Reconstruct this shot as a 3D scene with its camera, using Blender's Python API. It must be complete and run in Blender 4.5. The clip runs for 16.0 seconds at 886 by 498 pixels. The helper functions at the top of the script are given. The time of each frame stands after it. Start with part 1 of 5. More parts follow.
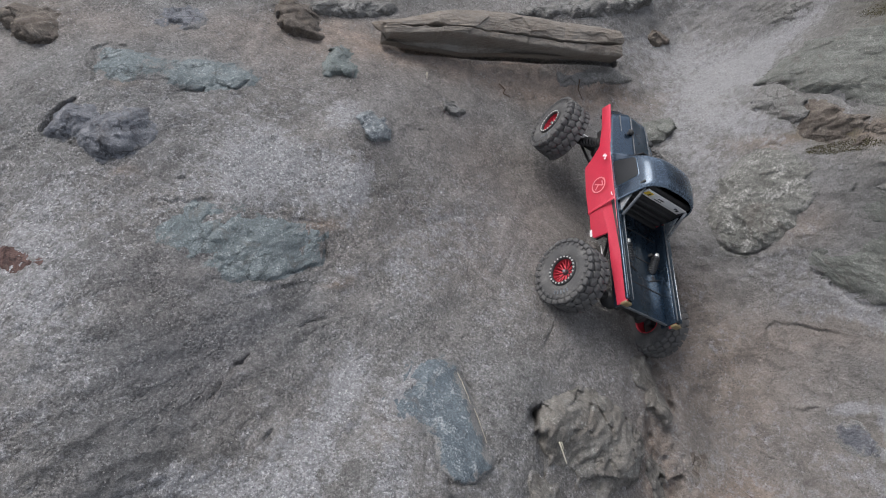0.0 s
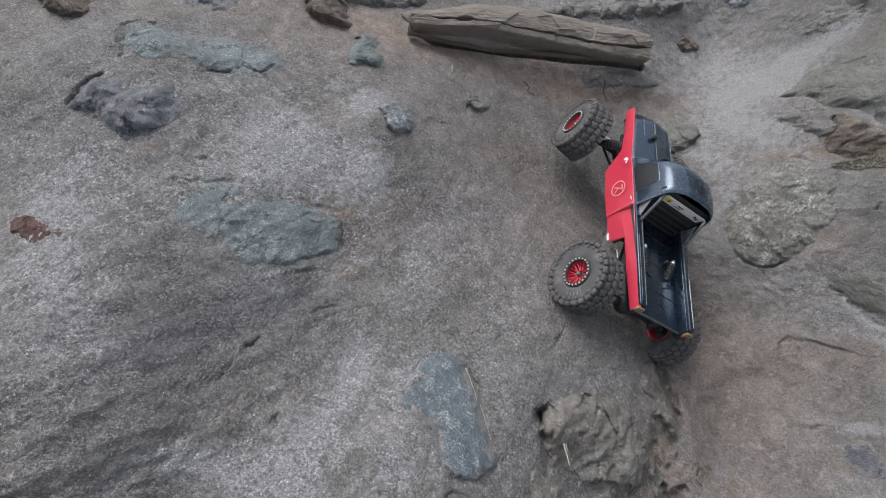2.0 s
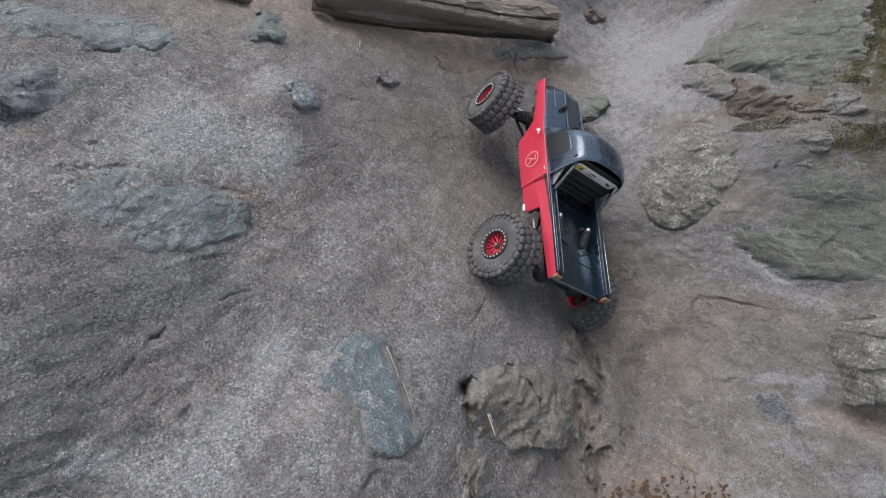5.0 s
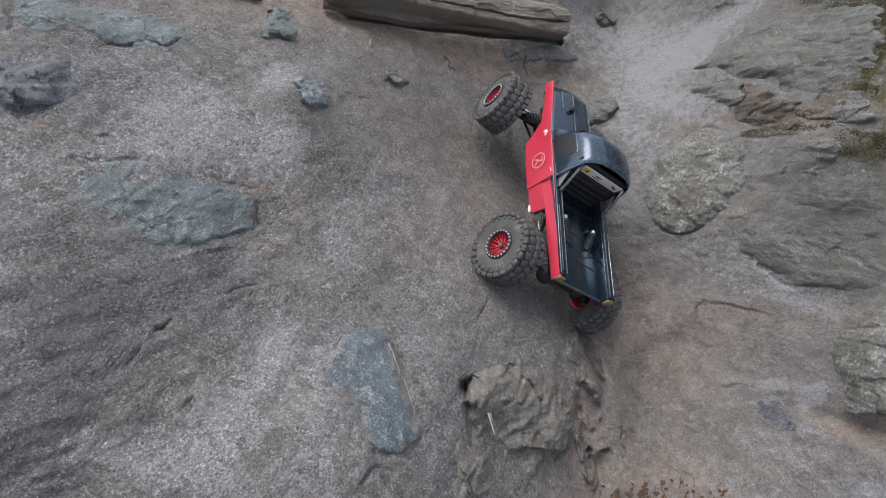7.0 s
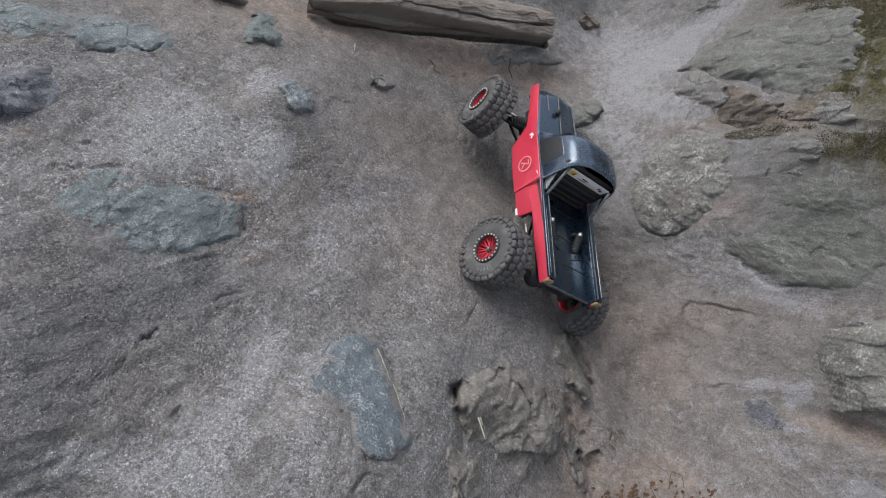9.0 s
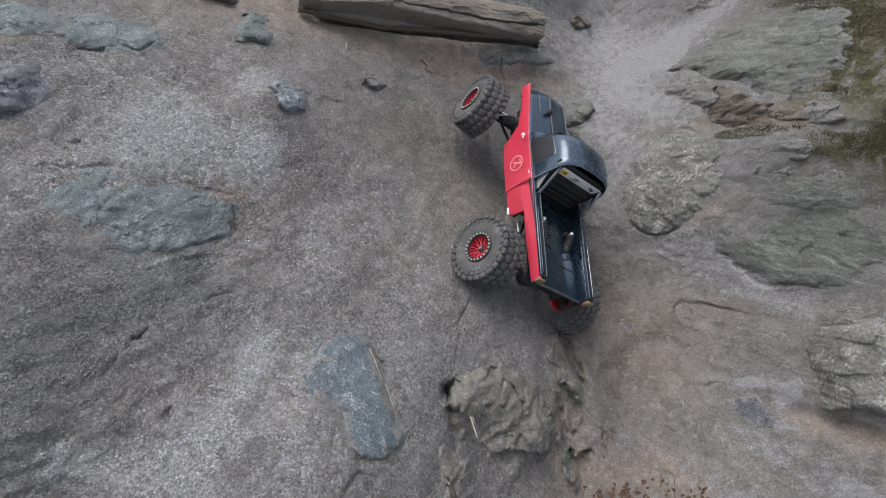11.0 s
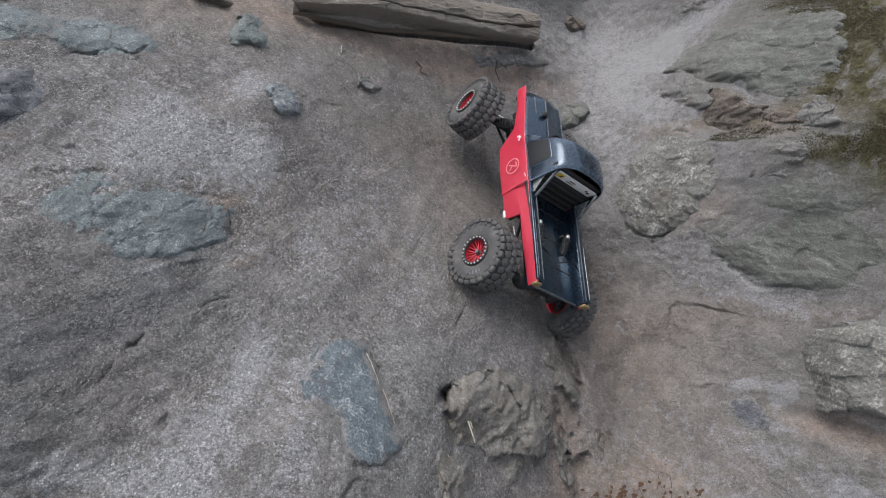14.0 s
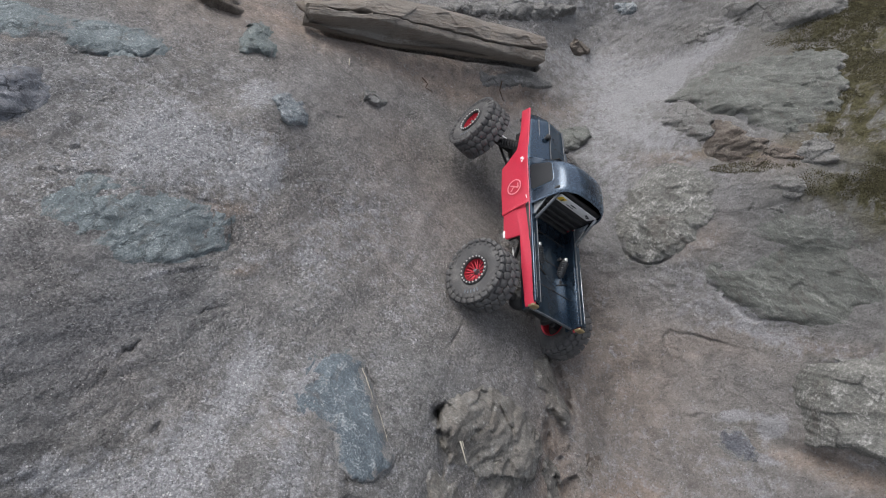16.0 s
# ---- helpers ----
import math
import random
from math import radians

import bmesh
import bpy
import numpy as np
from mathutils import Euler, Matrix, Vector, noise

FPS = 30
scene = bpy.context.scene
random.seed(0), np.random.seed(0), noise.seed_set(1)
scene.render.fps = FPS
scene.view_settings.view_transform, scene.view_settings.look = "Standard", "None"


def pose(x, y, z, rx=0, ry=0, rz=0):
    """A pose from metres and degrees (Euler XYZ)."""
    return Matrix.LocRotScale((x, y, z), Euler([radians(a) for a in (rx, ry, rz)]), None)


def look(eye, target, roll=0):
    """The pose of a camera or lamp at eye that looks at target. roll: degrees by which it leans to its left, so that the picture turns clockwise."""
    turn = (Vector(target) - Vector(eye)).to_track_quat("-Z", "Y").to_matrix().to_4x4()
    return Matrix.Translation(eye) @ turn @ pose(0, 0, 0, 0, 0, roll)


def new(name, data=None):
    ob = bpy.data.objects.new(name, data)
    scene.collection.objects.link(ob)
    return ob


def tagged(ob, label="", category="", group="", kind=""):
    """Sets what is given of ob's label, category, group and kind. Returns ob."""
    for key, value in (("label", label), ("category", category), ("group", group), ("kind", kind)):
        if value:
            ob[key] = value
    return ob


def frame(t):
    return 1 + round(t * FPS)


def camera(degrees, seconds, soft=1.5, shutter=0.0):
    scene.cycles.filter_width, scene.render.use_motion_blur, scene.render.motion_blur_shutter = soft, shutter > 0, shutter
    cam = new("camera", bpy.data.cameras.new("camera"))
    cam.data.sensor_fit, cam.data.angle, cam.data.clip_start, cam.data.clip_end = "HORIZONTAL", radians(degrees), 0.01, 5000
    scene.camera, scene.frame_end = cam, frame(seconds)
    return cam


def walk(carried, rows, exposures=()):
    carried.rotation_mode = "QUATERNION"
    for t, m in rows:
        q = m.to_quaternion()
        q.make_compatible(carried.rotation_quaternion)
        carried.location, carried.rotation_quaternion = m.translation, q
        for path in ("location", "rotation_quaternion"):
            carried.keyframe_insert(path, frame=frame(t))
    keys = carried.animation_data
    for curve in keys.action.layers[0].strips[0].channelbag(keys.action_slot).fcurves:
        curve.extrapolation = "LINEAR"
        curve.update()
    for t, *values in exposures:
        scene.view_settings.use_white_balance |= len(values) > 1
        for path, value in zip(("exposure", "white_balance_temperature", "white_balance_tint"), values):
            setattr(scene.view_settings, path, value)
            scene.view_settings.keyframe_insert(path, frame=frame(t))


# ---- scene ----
cam = camera(66.13, 16.0, soft=1.0)
PATH = [
    (0, pose(-0.0514, -0.9056, 1.5305, 46.449, 3.362, 3.673)),
    (0.5, pose(-0.0656, -0.9056, 1.5299, 46.488, 2.099, 5.789)),
    (1, pose(-0.0646, -0.9044, 1.5261, 46.294, 1.783, 6.544)),
    (1.5, pose(-0.0638, -0.9043, 1.5239, 46.118, 1.786, 6.831)),
    (2, pose(-0.0545, -0.9047, 1.5292, 46.110, 1.723, 6.819)),
    (2.5, pose(-0.0066, -0.9088, 1.5298, 45.995, 1.628, 6.164)),
    (3, pose(0.0095, -0.9087, 1.5143, 45.122, 0.390, 0.926)),
    (3.5, pose(0.0000, -0.9051, 1.5051, 45.003, 0.000, 0.001)),
    (4, pose(-0.0091, -0.9009, 1.5021, 44.951, -0.091, -0.123)),
    (4.5, pose(-0.0178, -0.9003, 1.5036, 44.837, -0.190, -0.028)),
    (5, pose(-0.0279, -0.9003, 1.5035, 44.755, -0.138, 0.489)),
    (7.5, pose(-0.0169, -0.9080, 1.5103, 44.755, -0.552, 1.958)),
    (8, pose(-0.0137, -0.9062, 1.5130, 44.773, -0.676, 1.799)),
    (8.5, pose(-0.0115, -0.9045, 1.5135, 44.868, -0.775, 1.306)),
    (9, pose(-0.0251, -0.9030, 1.5075, 45.002, -0.938, 0.546)),
    (11.5, pose(-0.0254, -0.9040, 1.5066, 45.008, -1.361, -0.014)),
    (12, pose(-0.0286, -0.9010, 1.5001, 44.944, -1.300, -0.014)),
    (12.5, pose(-0.0282, -0.9007, 1.5025, 44.953, -1.419, -0.184)),
    (13, pose(-0.0276, -0.9010, 1.5054, 44.982, -1.475, -0.312)),
    (13.5, pose(-0.0302, -0.8989, 1.5073, 44.972, -1.596, -0.474)),
    (14, pose(-0.0320, -0.8959, 1.5107, 44.967, -1.635, -0.544)),
    (14.5, pose(-0.0336, -0.8940, 1.5080, 44.977, -1.749, -0.652)),
    (15, pose(-0.0365, -0.8919, 1.5064, 45.009, -2.846, -0.004)),
    (15.5, pose(-0.0305, -0.8925, 1.5142, 45.209, -3.291, -0.102)),
    (16, pose(-0.0524, -0.8897, 1.5198, 45.886, -4.265, 0.785)),
]
walk(cam, PATH, exposures=[(0.0, 0.11, 6350, 9), (16.0, 0.11, 6350, 9)])

# ---- light: bright overcast sky, one very soft sun ----
SUN_EL, SUN_AZ = radians(68), radians(305)
world = bpy.data.worlds.new("overcast_sky")
scene.world = world
world.use_nodes = True
wn = world.node_tree
sky = wn.nodes.new("ShaderNodeTexSky")
sky.sky_type, sky.sun_disc = "NISHITA", False
sky.sun_elevation, sky.sun_rotation = SUN_EL, SUN_AZ
sky.air_density, sky.dust_density, sky.ozone_density = 1.0, 4.0, 1.0
pale = wn.nodes.new("ShaderNodeHueSaturation")
pale.inputs["Saturation"].default_value = 0.45
bg = wn.nodes["Background"]
bg.inputs["Strength"].default_value = 0.25
wn.links.new(sky.outputs[0], pale.inputs["Color"])
wn.links.new(pale.outputs[0], bg.inputs["Color"])
sun = new("sun", bpy.data.lights.new("sun", "SUN"))
sun.data.energy, sun.data.angle, sun.data.color = 1.6, radians(42), (1.0, 0.98, 0.97)
sun.matrix_world = look((math.sin(SUN_AZ) * math.cos(SUN_EL) * 9, math.cos(SUN_AZ) * math.cos(SUN_EL) * 9, math.sin(SUN_EL) * 9), (0, 0, 0))


# ---- noise ----
def chance(a, b, seed):
    """A fixed chance number in 0..1 for each pair of whole numbers."""
    n = (a * 374761393 + b * 668265263 + seed * 974711) & 0x7FFFFFFF
    n = ((n ^ (n >> 13)) * 1274126177) & 0x7FFFFFFF
    n = ((n ^ (n >> 16)) * 668265263) & 0x7FFFFFFF
    return (n ^ (n >> 15)) % 65536 / 65535.0


def vnoise(x, y, seed):
    """Smooth value noise in 0..1 on unit cells."""
    xi, yi = np.floor(x).astype(np.int64), np.floor(y).astype(np.int64)
    fx, fy = x - xi, y - yi
    fx, fy = fx * fx * fx * (fx * (fx * 6 - 15) + 10), fy * fy * fy * (fy * (fy * 6 - 15) + 10)

    def corner(a, b):
        return chance(a, b, seed)

    top = corner(xi, yi) * (1 - fx) + corner(xi + 1, yi) * fx
    low = corner(xi, yi + 1) * (1 - fx) + corner(xi + 1, yi + 1) * fx
    return top * (1 - fy) + low * fy


def fbm(x, y, size, octaves=4, seed=0, gain=0.5):
    """Layered noise about 0, in -1..1; size is the largest lump in metres."""
    total, amp, whole = 0.0, 1.0, 0.0
    for k in range(octaves):
        c, s = math.cos(1.3 * k + 0.4), math.sin(1.3 * k + 0.4)
        f = 2.03 ** k / size
        total = total + amp * (2 * vnoise((x * c - y * s) * f + 17.3 * k, (x * s + y * c) * f - 9.1 * k, seed + k) - 1)
        whole += amp
        amp *= gain
    return total / whole


def ridged(x, y, size, octaves=4, seed=0):
    total, amp, whole = 0.0, 1.0, 0.0
    for k in range(octaves):
        total = total + amp * (1 - np.abs(fbm(x, y, size / 2 ** k, 1, seed + 31 * k)) * 2)
        whole += amp
        amp *= 0.5
    return total / whole


def facets(x, y, size, seed):
    """Tilted flat cells that meet in sharp steps, as broken rock does; about -1..1."""
    gx, gy = x / size, y / size
    xi, yi = np.floor(gx).astype(np.int64), np.floor(gy).astype(np.int64)
    best, value = np.full(np.shape(x), 9.0), np.zeros(np.shape(x))
    for dx in (-1, 0, 1):
        for dy in (-1, 0, 1):
            cx, cy = xi + dx, yi + dy
            ex, ey = gx - cx - chance(cx, cy, seed), gy - cy - chance(cx, cy, seed + 1)
            d = ex * ex + ey * ey
            plane = 1.6 * ((chance(cx, cy, seed + 2) - 0.5) * ex + (chance(cx, cy, seed + 3) - 0.5) * ey) + 1.1 * (chance(cx, cy, seed + 4) - 0.5)
            value = np.where(d < best, plane, value)
            best = np.minimum(best, d)
    return value


def hewn(x, y, size, seed):
    """Flat three-cornered faces that meet in straight ridges, as split rock does; about -1..1."""
    x, y = x / size, y / size
    x, y = x + 0.35 * np.sin(1.7 * y + seed), y + 0.35 * np.sin(1.9 * x + 2 * seed)
    xi, yi = np.floor(x).astype(np.int64), np.floor(y).astype(np.int64)
    fx, fy = x - xi, y - yi
    a, b, c, d = chance(xi, yi, seed), chance(xi + 1, yi, seed), chance(xi, yi + 1, seed), chance(xi + 1, yi + 1, seed)
    return 2 * np.where(fx > fy, a + (b - a) * fx + (d - b) * fy, a + (c - a) * fy + (d - c) * fx) - 1


def smooth(a, b, x):
    t = np.clip((x - a) / (b - a), 0, 1)
    return t * t * (3 - 2 * t)


# ---- the lie of the rock ----
# The slope is laid out on a leaning board: u to the right, v up the slope, h out of the board.
LEAN = radians(45)
BOARD = Matrix(((1, 0, 0, 0), (0, math.sin(LEAN), -math.cos(LEAN), 0), (0, math.cos(LEAN), math.sin(LEAN), 0.6), (0, 0, 0, 1)))
BOARD_NP = np.array(BOARD)
# broad swells and hollows, a quarter metre apart, rows from the foot of the slope upwards
SWELL = np.array((
    (0.008, -0.071, -0.234, 0.447, -0.124, -0.098, 0.022, -0.117, 0.271),
    (-0.119, 0.362, 0.02, -0.128, 0.08, 0.042, -0.182, 0.021, 0.335),
    (-0.102, -0.078, 0.052, -0.05, 0.029, -0.087, 0.045, -0.195, 0.312),
    (0.091, 0.155, -0.088, 0.203, -0.179, -0.241, 0.123, 0.152, 0.341),
    (-0.155, -0.031, -0.084, -0.065, -0.064, 0.235, -0.424, 0.001, 0.115),
    (0.049, 0.013, 0.005, -0.088, -0.221, 0.056, -0.142, 0.07, 0.376),
))


def broad(u, v):
    u, v = np.asarray(u, float), np.asarray(v, float)
    h = -0.03 - 0.35 * 1.5 * np.tanh(u / 1.5) - 0.464 * v
    for j in range(6):
        gy = np.exp(-((v - (-0.5 + 0.28 * j)) ** 2) / (2 * 0.24 ** 2))
        for i in range(9):
            h = h + SWELL[j, i] * gy * np.exp(-((u - (-1.0 + 0.25 * i)) ** 2) / (2 * 0.24 ** 2))
    return h


def seg_dist(u, v, line):
    """Distance to a polyline, and how far along it, 0..1."""
    best, along = np.full(np.shape(u), 9.0), np.zeros(np.shape(u))
    n = len(line) - 1
    for k in range(n):
        (ax, ay), (bx, by) = line[k], line[k + 1]
        dx, dy = bx - ax, by - ay
        t = np.clip(((u - ax) * dx + (v - ay) * dy) / (dx * dx + dy * dy), 0, 1)
        d = np.hypot(u - ax - t * dx, v - ay - t * dy)
        along = np.where(d < best, (k + t) / n, along)
        best = np.minimum(best, d)
    return best, along


# cracks: a line on the board, half width, depth
CRACKS_LEFT = (
    (((-0.349, -0.073), (-0.379, -0.082), (-0.406, -0.088)), 0.0017, 0.006),
    (((-0.442, -0.122), (-0.458, -0.137), (-0.468, -0.149)), 0.0022, 0.011),
    (((-0.468, -0.158), (-0.474, -0.172), (-0.480, -0.185)), 0.0019, 0.008),
    (((-0.40, -0.245), (-0.395, -0.235), (-0.392, -0.252)), 0.0022, 0.007),
    (((-0.605, 0.165), (-0.595, 0.17)), 0.003, 0.008),
    (((-0.487, -0.043), (-0.465, -0.036), (-0.45, -0.037)), 0.0025, 0.006),
    (((-0.806, 0.358), (-0.822, 0.394), (-0.836, 0.431), (-0.817, 0.452), (-0.764, 0.438)), 0.0025, 0.009),
    (((-0.676, 0.346), (-0.631, 0.346), (-0.603, 0.364), (-0.577, 0.356), (-0.553, 0.383)), 0.0025, 0.009),
    (((-0.858, 0.248), (-0.847, 0.266), (-0.838, 0.289), (-0.820, 0.311)), 0.006, 0.022),
    (((-0.797, 0.228), (-0.775, 0.216), (-0.754, 0.199)), 0.004, 0.012),
)
CRACKS_SLAB = (
    (((-0.650, 0.124), (-0.613, 0.118), (-0.566, 0.129), (-0.526, 0.126), (-0.488, 0.122)), 0.003, 0.006),
    (((-0.455, 0.108), (-0.421, 0.094), (-0.371, 0.090)), 0.003, 0.008),
    (((-0.363, 0.069), (-0.366, 0.040), (-0.362, 0.020), (-0.397, 0.006), (-0.443, -0.016)), 0.003, 0.008),
    (((-0.121, -0.172), (-0.107, -0.202), (-0.090, -0.234), (-0.070, -0.276), (-0.058, -0.298)), 0.0035, 0.010),
    (((-0.175, -0.246), (-0.158, -0.266), (-0.152, -0.284), (-0.138, -0.301), (-0.121, -0.320)), 0.0035, 0.010),
    (((-0.108, -0.331), (-0.130, -0.331), (-0.140, -0.339), (-0.142, -0.355)), 0.003, 0.009),
    (((0.050, -0.09), (0.037, -0.127), (0.029, -0.160), (0.022, -0.207), (0.016, -0.235)), 0.0025, 0.007),
    (((0.017, -0.230), (0.007, -0.244), (0.008, -0.262)), 0.007, 0.050),
    (((0.012, -0.262), (0.016, -0.300), (0.020, -0.335)), 0.005, 0.018),
)
CRACKS_RIGHT = (
    (((0.533, -0.153), (0.540, -0.125), (0.557, -0.109), (0.578, -0.111), (0.605, -0.112), (0.621, -0.120), (0.648, -0.119)), 0.0022, 0.008),
    (((0.561, -0.292), (0.587, -0.287), (0.607, -0.275)), 0.003, 0.007),
    (((0.258, -0.174), (0.278, -0.214), (0.297, -0.255), (0.314, -0.296)), 0.011, 0.032),
    (((0.446, 0.150), (0.443, 0.122), (0.455, 0.083), (0.475, 0.050), (0.506, 0.041), (0.534, 0.048), (0.560, 0.067)), 0.003, 0.012),
    (((0.457, 0.181), (0.480, 0.233), (0.508, 0.268)), 0.003, 0.008),
    (((0.619, 0.017), (0.644, -0.015), (0.663, -0.040), (0.687, -0.063), (0.721, -0.063)), 0.004, 0.020),
    (((0.740, 0.021), (0.755, -0.006), (0.771, -0.026)), 0.0035, 0.008),
)
CRACKS_OUTCROP = (
    (((0.252, -0.28), (0.270, -0.35), (0.282, -0.43), (0.288, -0.50)), 0.024, 0.050),
    (((0.600, 0.483), (0.632, 0.466), (0.641, 0.426), (0.669, 0.405), (0.689, 0.386), (0.697, 0.352)), 0.006, 0.034),
    (((0.735, 0.479), (0.763, 0.463), (0.787, 0.458), (0.802, 0.434)), 0.003, 0.009),
    (((0.716, 0.402), (0.740, 0.398), (0.763, 0.393)), 0.004, 0.011),
    (((0.574, 0.428), (0.580, 0.400), (0.592, 0.382)), 0.006, 0.020),
    (((0.673, 0.169), (0.677, 0.204), (0.677, 0.255)), 0.004, 0.012),
    (((0.541, 0.294), (0.577, 0.297), (0.600, 0.280)), 0.003, 0.007),
)
CRACKS = CRACKS_LEFT + CRACKS_SLAB + CRACKS_RIGHT + CRACKS_OUTCROP
# the hollow under the log, half width and depth
UNDER_LOG = ((-0.330, 0.543), (-0.237, 0.550), (-0.159, 0.561), (-0.016, 0.580), (0.141, 0.590), (0.262, 0.594))
# low steps in the rock: a line whose left-hand side stands higher, height, how far the rise fades out
STEPS = (
    (((0.700, -0.125), (0.648, -0.121), (0.605, -0.114), (0.557, -0.111), (0.540, -0.127), (0.530, -0.165)), -0.007, 0.05),
    (((-0.487, -0.046), (-0.459, -0.034), (-0.427, -0.020), (-0.392, -0.014), (-0.333, -0.018)), 0.005, 0.02),
    (((-0.121, -0.322), (-0.138, -0.303), (-0.152, -0.286), (-0.158, -0.267), (-0.177, -0.246), (-0.200, -0.232)), 0.008, 0.04),
    (((-0.340, -0.072), (-0.379, -0.084), (-0.424, -0.107), (-0.458, -0.139), (-0.470, -0.170), (-0.480, -0.200)), 0.008, 0.05),
)
# lumps and hollows: u, v, reach along, reach across, turn, height
LUMPS = (
    (-0.345, 0.29, 0.05, 0.05, -20, 0.034),
    (-0.32, 0.22, 0.04, 0.06, 0, 0.018),
    (0.24, 0.53, 0.09, 0.03, -10, 0.03),
    (0.66, 0.44, 0.10, 0.06, 30, 0.035),
    (0.65, 0.30, 0.06, 0.03, -20, -0.025),
    (-0.5, -0.09, 0.2, 0.05, 30, -0.012),
    (0.772, -0.322, 0.050, 0.020, -12, -0.050),
    (0.08, 0.33, 0.11, 0.13, 0, 0.052),
    (0.30, -0.10, 0.09, 0.09, 0, -0.085),
    (0.31, 0.21, 0.08, 0.08, 0, -0.03),
    (-0.21, -0.29, 0.06, 0.07, 20, 0.014),
    (-0.145, 0.365, 0.03, 0.03, 0, 0.012),
    (0.44, -0.33, 0.10, 0.14, 0, -0.02),
)


def surface(u, v):
    """Height of the rock over the board, with its lumps, cracks and ledges."""
    u, v = np.asarray(u, float), np.asarray(v, float)
    h = broad(u, v)
    wu, wv = u + 0.03 * fbm(u, v, 0.2, 2, 71), v + 0.03 * fbm(u, v, 0.2, 2, 72)
    h = h + 0.020 * fbm(wu, wv, 0.22, 4, 3) + 0.008 * fbm(wu, wv, 0.06, 4, 11)
    rough = smooth(0.60, 0.72, u + 0.10 * v)
    h = h + rough * (0.009 * ridged(wu, wv, 0.16, 4, 21) - 0.004)
    # dusty runnels streaming down from the upper right
    h = h + 0.008 * ridged((u * 0.82 + v * 0.57) * 0.25, -u * 0.57 + v * 0.82, 0.07, 3, 52) * smooth(0.42, 0.55, v) * smooth(0.42, 0.52, u)
    # low bedding ribs on the near slab, dipping to the lower left
    rib = ridged(u * 0.28 - v * 0.20 + 0.02 * fbm(u, v, 0.1, 3, 46), v * 0.85 - u * 0.50, 0.075, 4, 45)
    h = h + 0.009 * rib * smooth(0.1, -0.35, u) * smooth(0.20, -0.08, v)
    RU, RV = u + 0.007 * fbm(u, v, 0.028, 3, 5) + 0.003 * facets(u, v, 0.012, 7), v + 0.007 * fbm(u, v, 0.028, 3, 6) + 0.003 * facets(u, v, 0.012, 9)
    worn = 0.45 + 0.75 * smooth(-0.25, 0.25, fbm(u, v, 0.035, 2, 8))
    for line, width, depth in CRACKS:
        d, t = seg_dist(RU, RV, line)
        h = h - depth * worn * np.exp(-(d / (width * (0.35 + np.sin(np.pi * np.clip(t, 0.02, 0.98))))) ** 2)
    for line, rise, fade in STEPS:
        d, t = seg_dist(RU, RV, line)
        k = np.clip((t * (len(line) - 1)).astype(int), 0, len(line) - 2)
        pts = np.array(line)
        px, py = pts[k, 0], pts[k, 1]
        side = np.sign((pts[k + 1, 0] - px) * (RV - py) - (pts[k + 1, 1] - py) * (RU - px))
        h = h + rise * smooth(-0.0025, 0.0025, side * d) * np.exp(-d / fade) * np.sin(np.pi * np.clip(t, 0.04, 0.96)) ** 0.5
    d, t = seg_dist(u, v, UNDER_LOG)
    h = h - 0.045 * np.exp(-(d / 0.012) ** 4) * smooth(0.0, 0.12, t)
    for cu, cv, su, sv, turn, amp in LUMPS:
        c, s = math.cos(radians(turn)), math.sin(radians(turn))
        a, b = (u - cu) * c + (v - cv) * s, -(u - cu) * s + (v - cv) * c
        h = h + amp * np.exp(-(a / su) ** 2 - (b / sv) ** 2)
    return h


def place(u, v, h):
    """Board coordinates to the world, as an array of points."""
    p = np.stack([np.asarray(u, float), np.asarray(v, float), np.asarray(h, float), np.ones(np.shape(u))], -1)
    return p @ BOARD_NP[:3].T


def settle(p):
    """The slope runs out into level ground at its foot and a level top."""
    z = p[..., 2]
    z = 0.03 * np.logaddexp(0, np.clip(z / 0.03, -400, 400))
    z = np.where(z > 2.0, 2.0 + 0.5 * np.tanh((z - 2.0) / 0.5), z)
    return np.stack([p[..., 0], p[..., 1], z], -1)


# ---- materials ----
def nodes_of(name):
    m = bpy.data.materials.new(name)
    m.use_nodes = True
    return m, m.node_tree, m.node_tree.nodes["Principled BSDF"]


def node(tree, kind, **values):
    n = tree.nodes.new(kind)
    for key, value in values.items():
        n.inputs[key.replace("_", " ")].default_value = value
    return n


def noise_tex(tree, coords, scale, detail=4.0, rough=0.6, distort=0.0):
    n = node(tree, "ShaderNodeTexNoise", Scale=scale, Detail=detail, Roughness=rough, Distortion=distort)
    tree.links.new(coords, n.inputs["Vector"])
    return n.outputs["Fac"]


def ramp(tree, fac, *stops):
    r = tree.nodes.new("ShaderNodeValToRGB")
    e = r.color_ramp.elements
    while len(e) < len(stops):
        e.new(0.5)
    for k, (at, c) in enumerate(stops):
        e[k].position = at
        e[k].color = (*c, 1) if isinstance(c, tuple) else (c, c, c, 1)
    tree.links.new(fac, r.inputs["Fac"])
    return r.outputs["Color"]


def mix(tree, fac, a, b, kind="MIX"):
    n = tree.nodes.new("ShaderNodeMix")
    n.data_type, n.blend_type = "RGBA", kind
    for sock, value in ((n.inputs[0], fac), (n.inputs[6], a), (n.inputs[7], b)):
        if isinstance(value, bpy.types.NodeSocket):
            tree.links.new(value, sock)
        elif isinstance(value, tuple):
            sock.default_value = (*value, 1)
        else:
            sock.default_value = value
    return n.outputs[2]


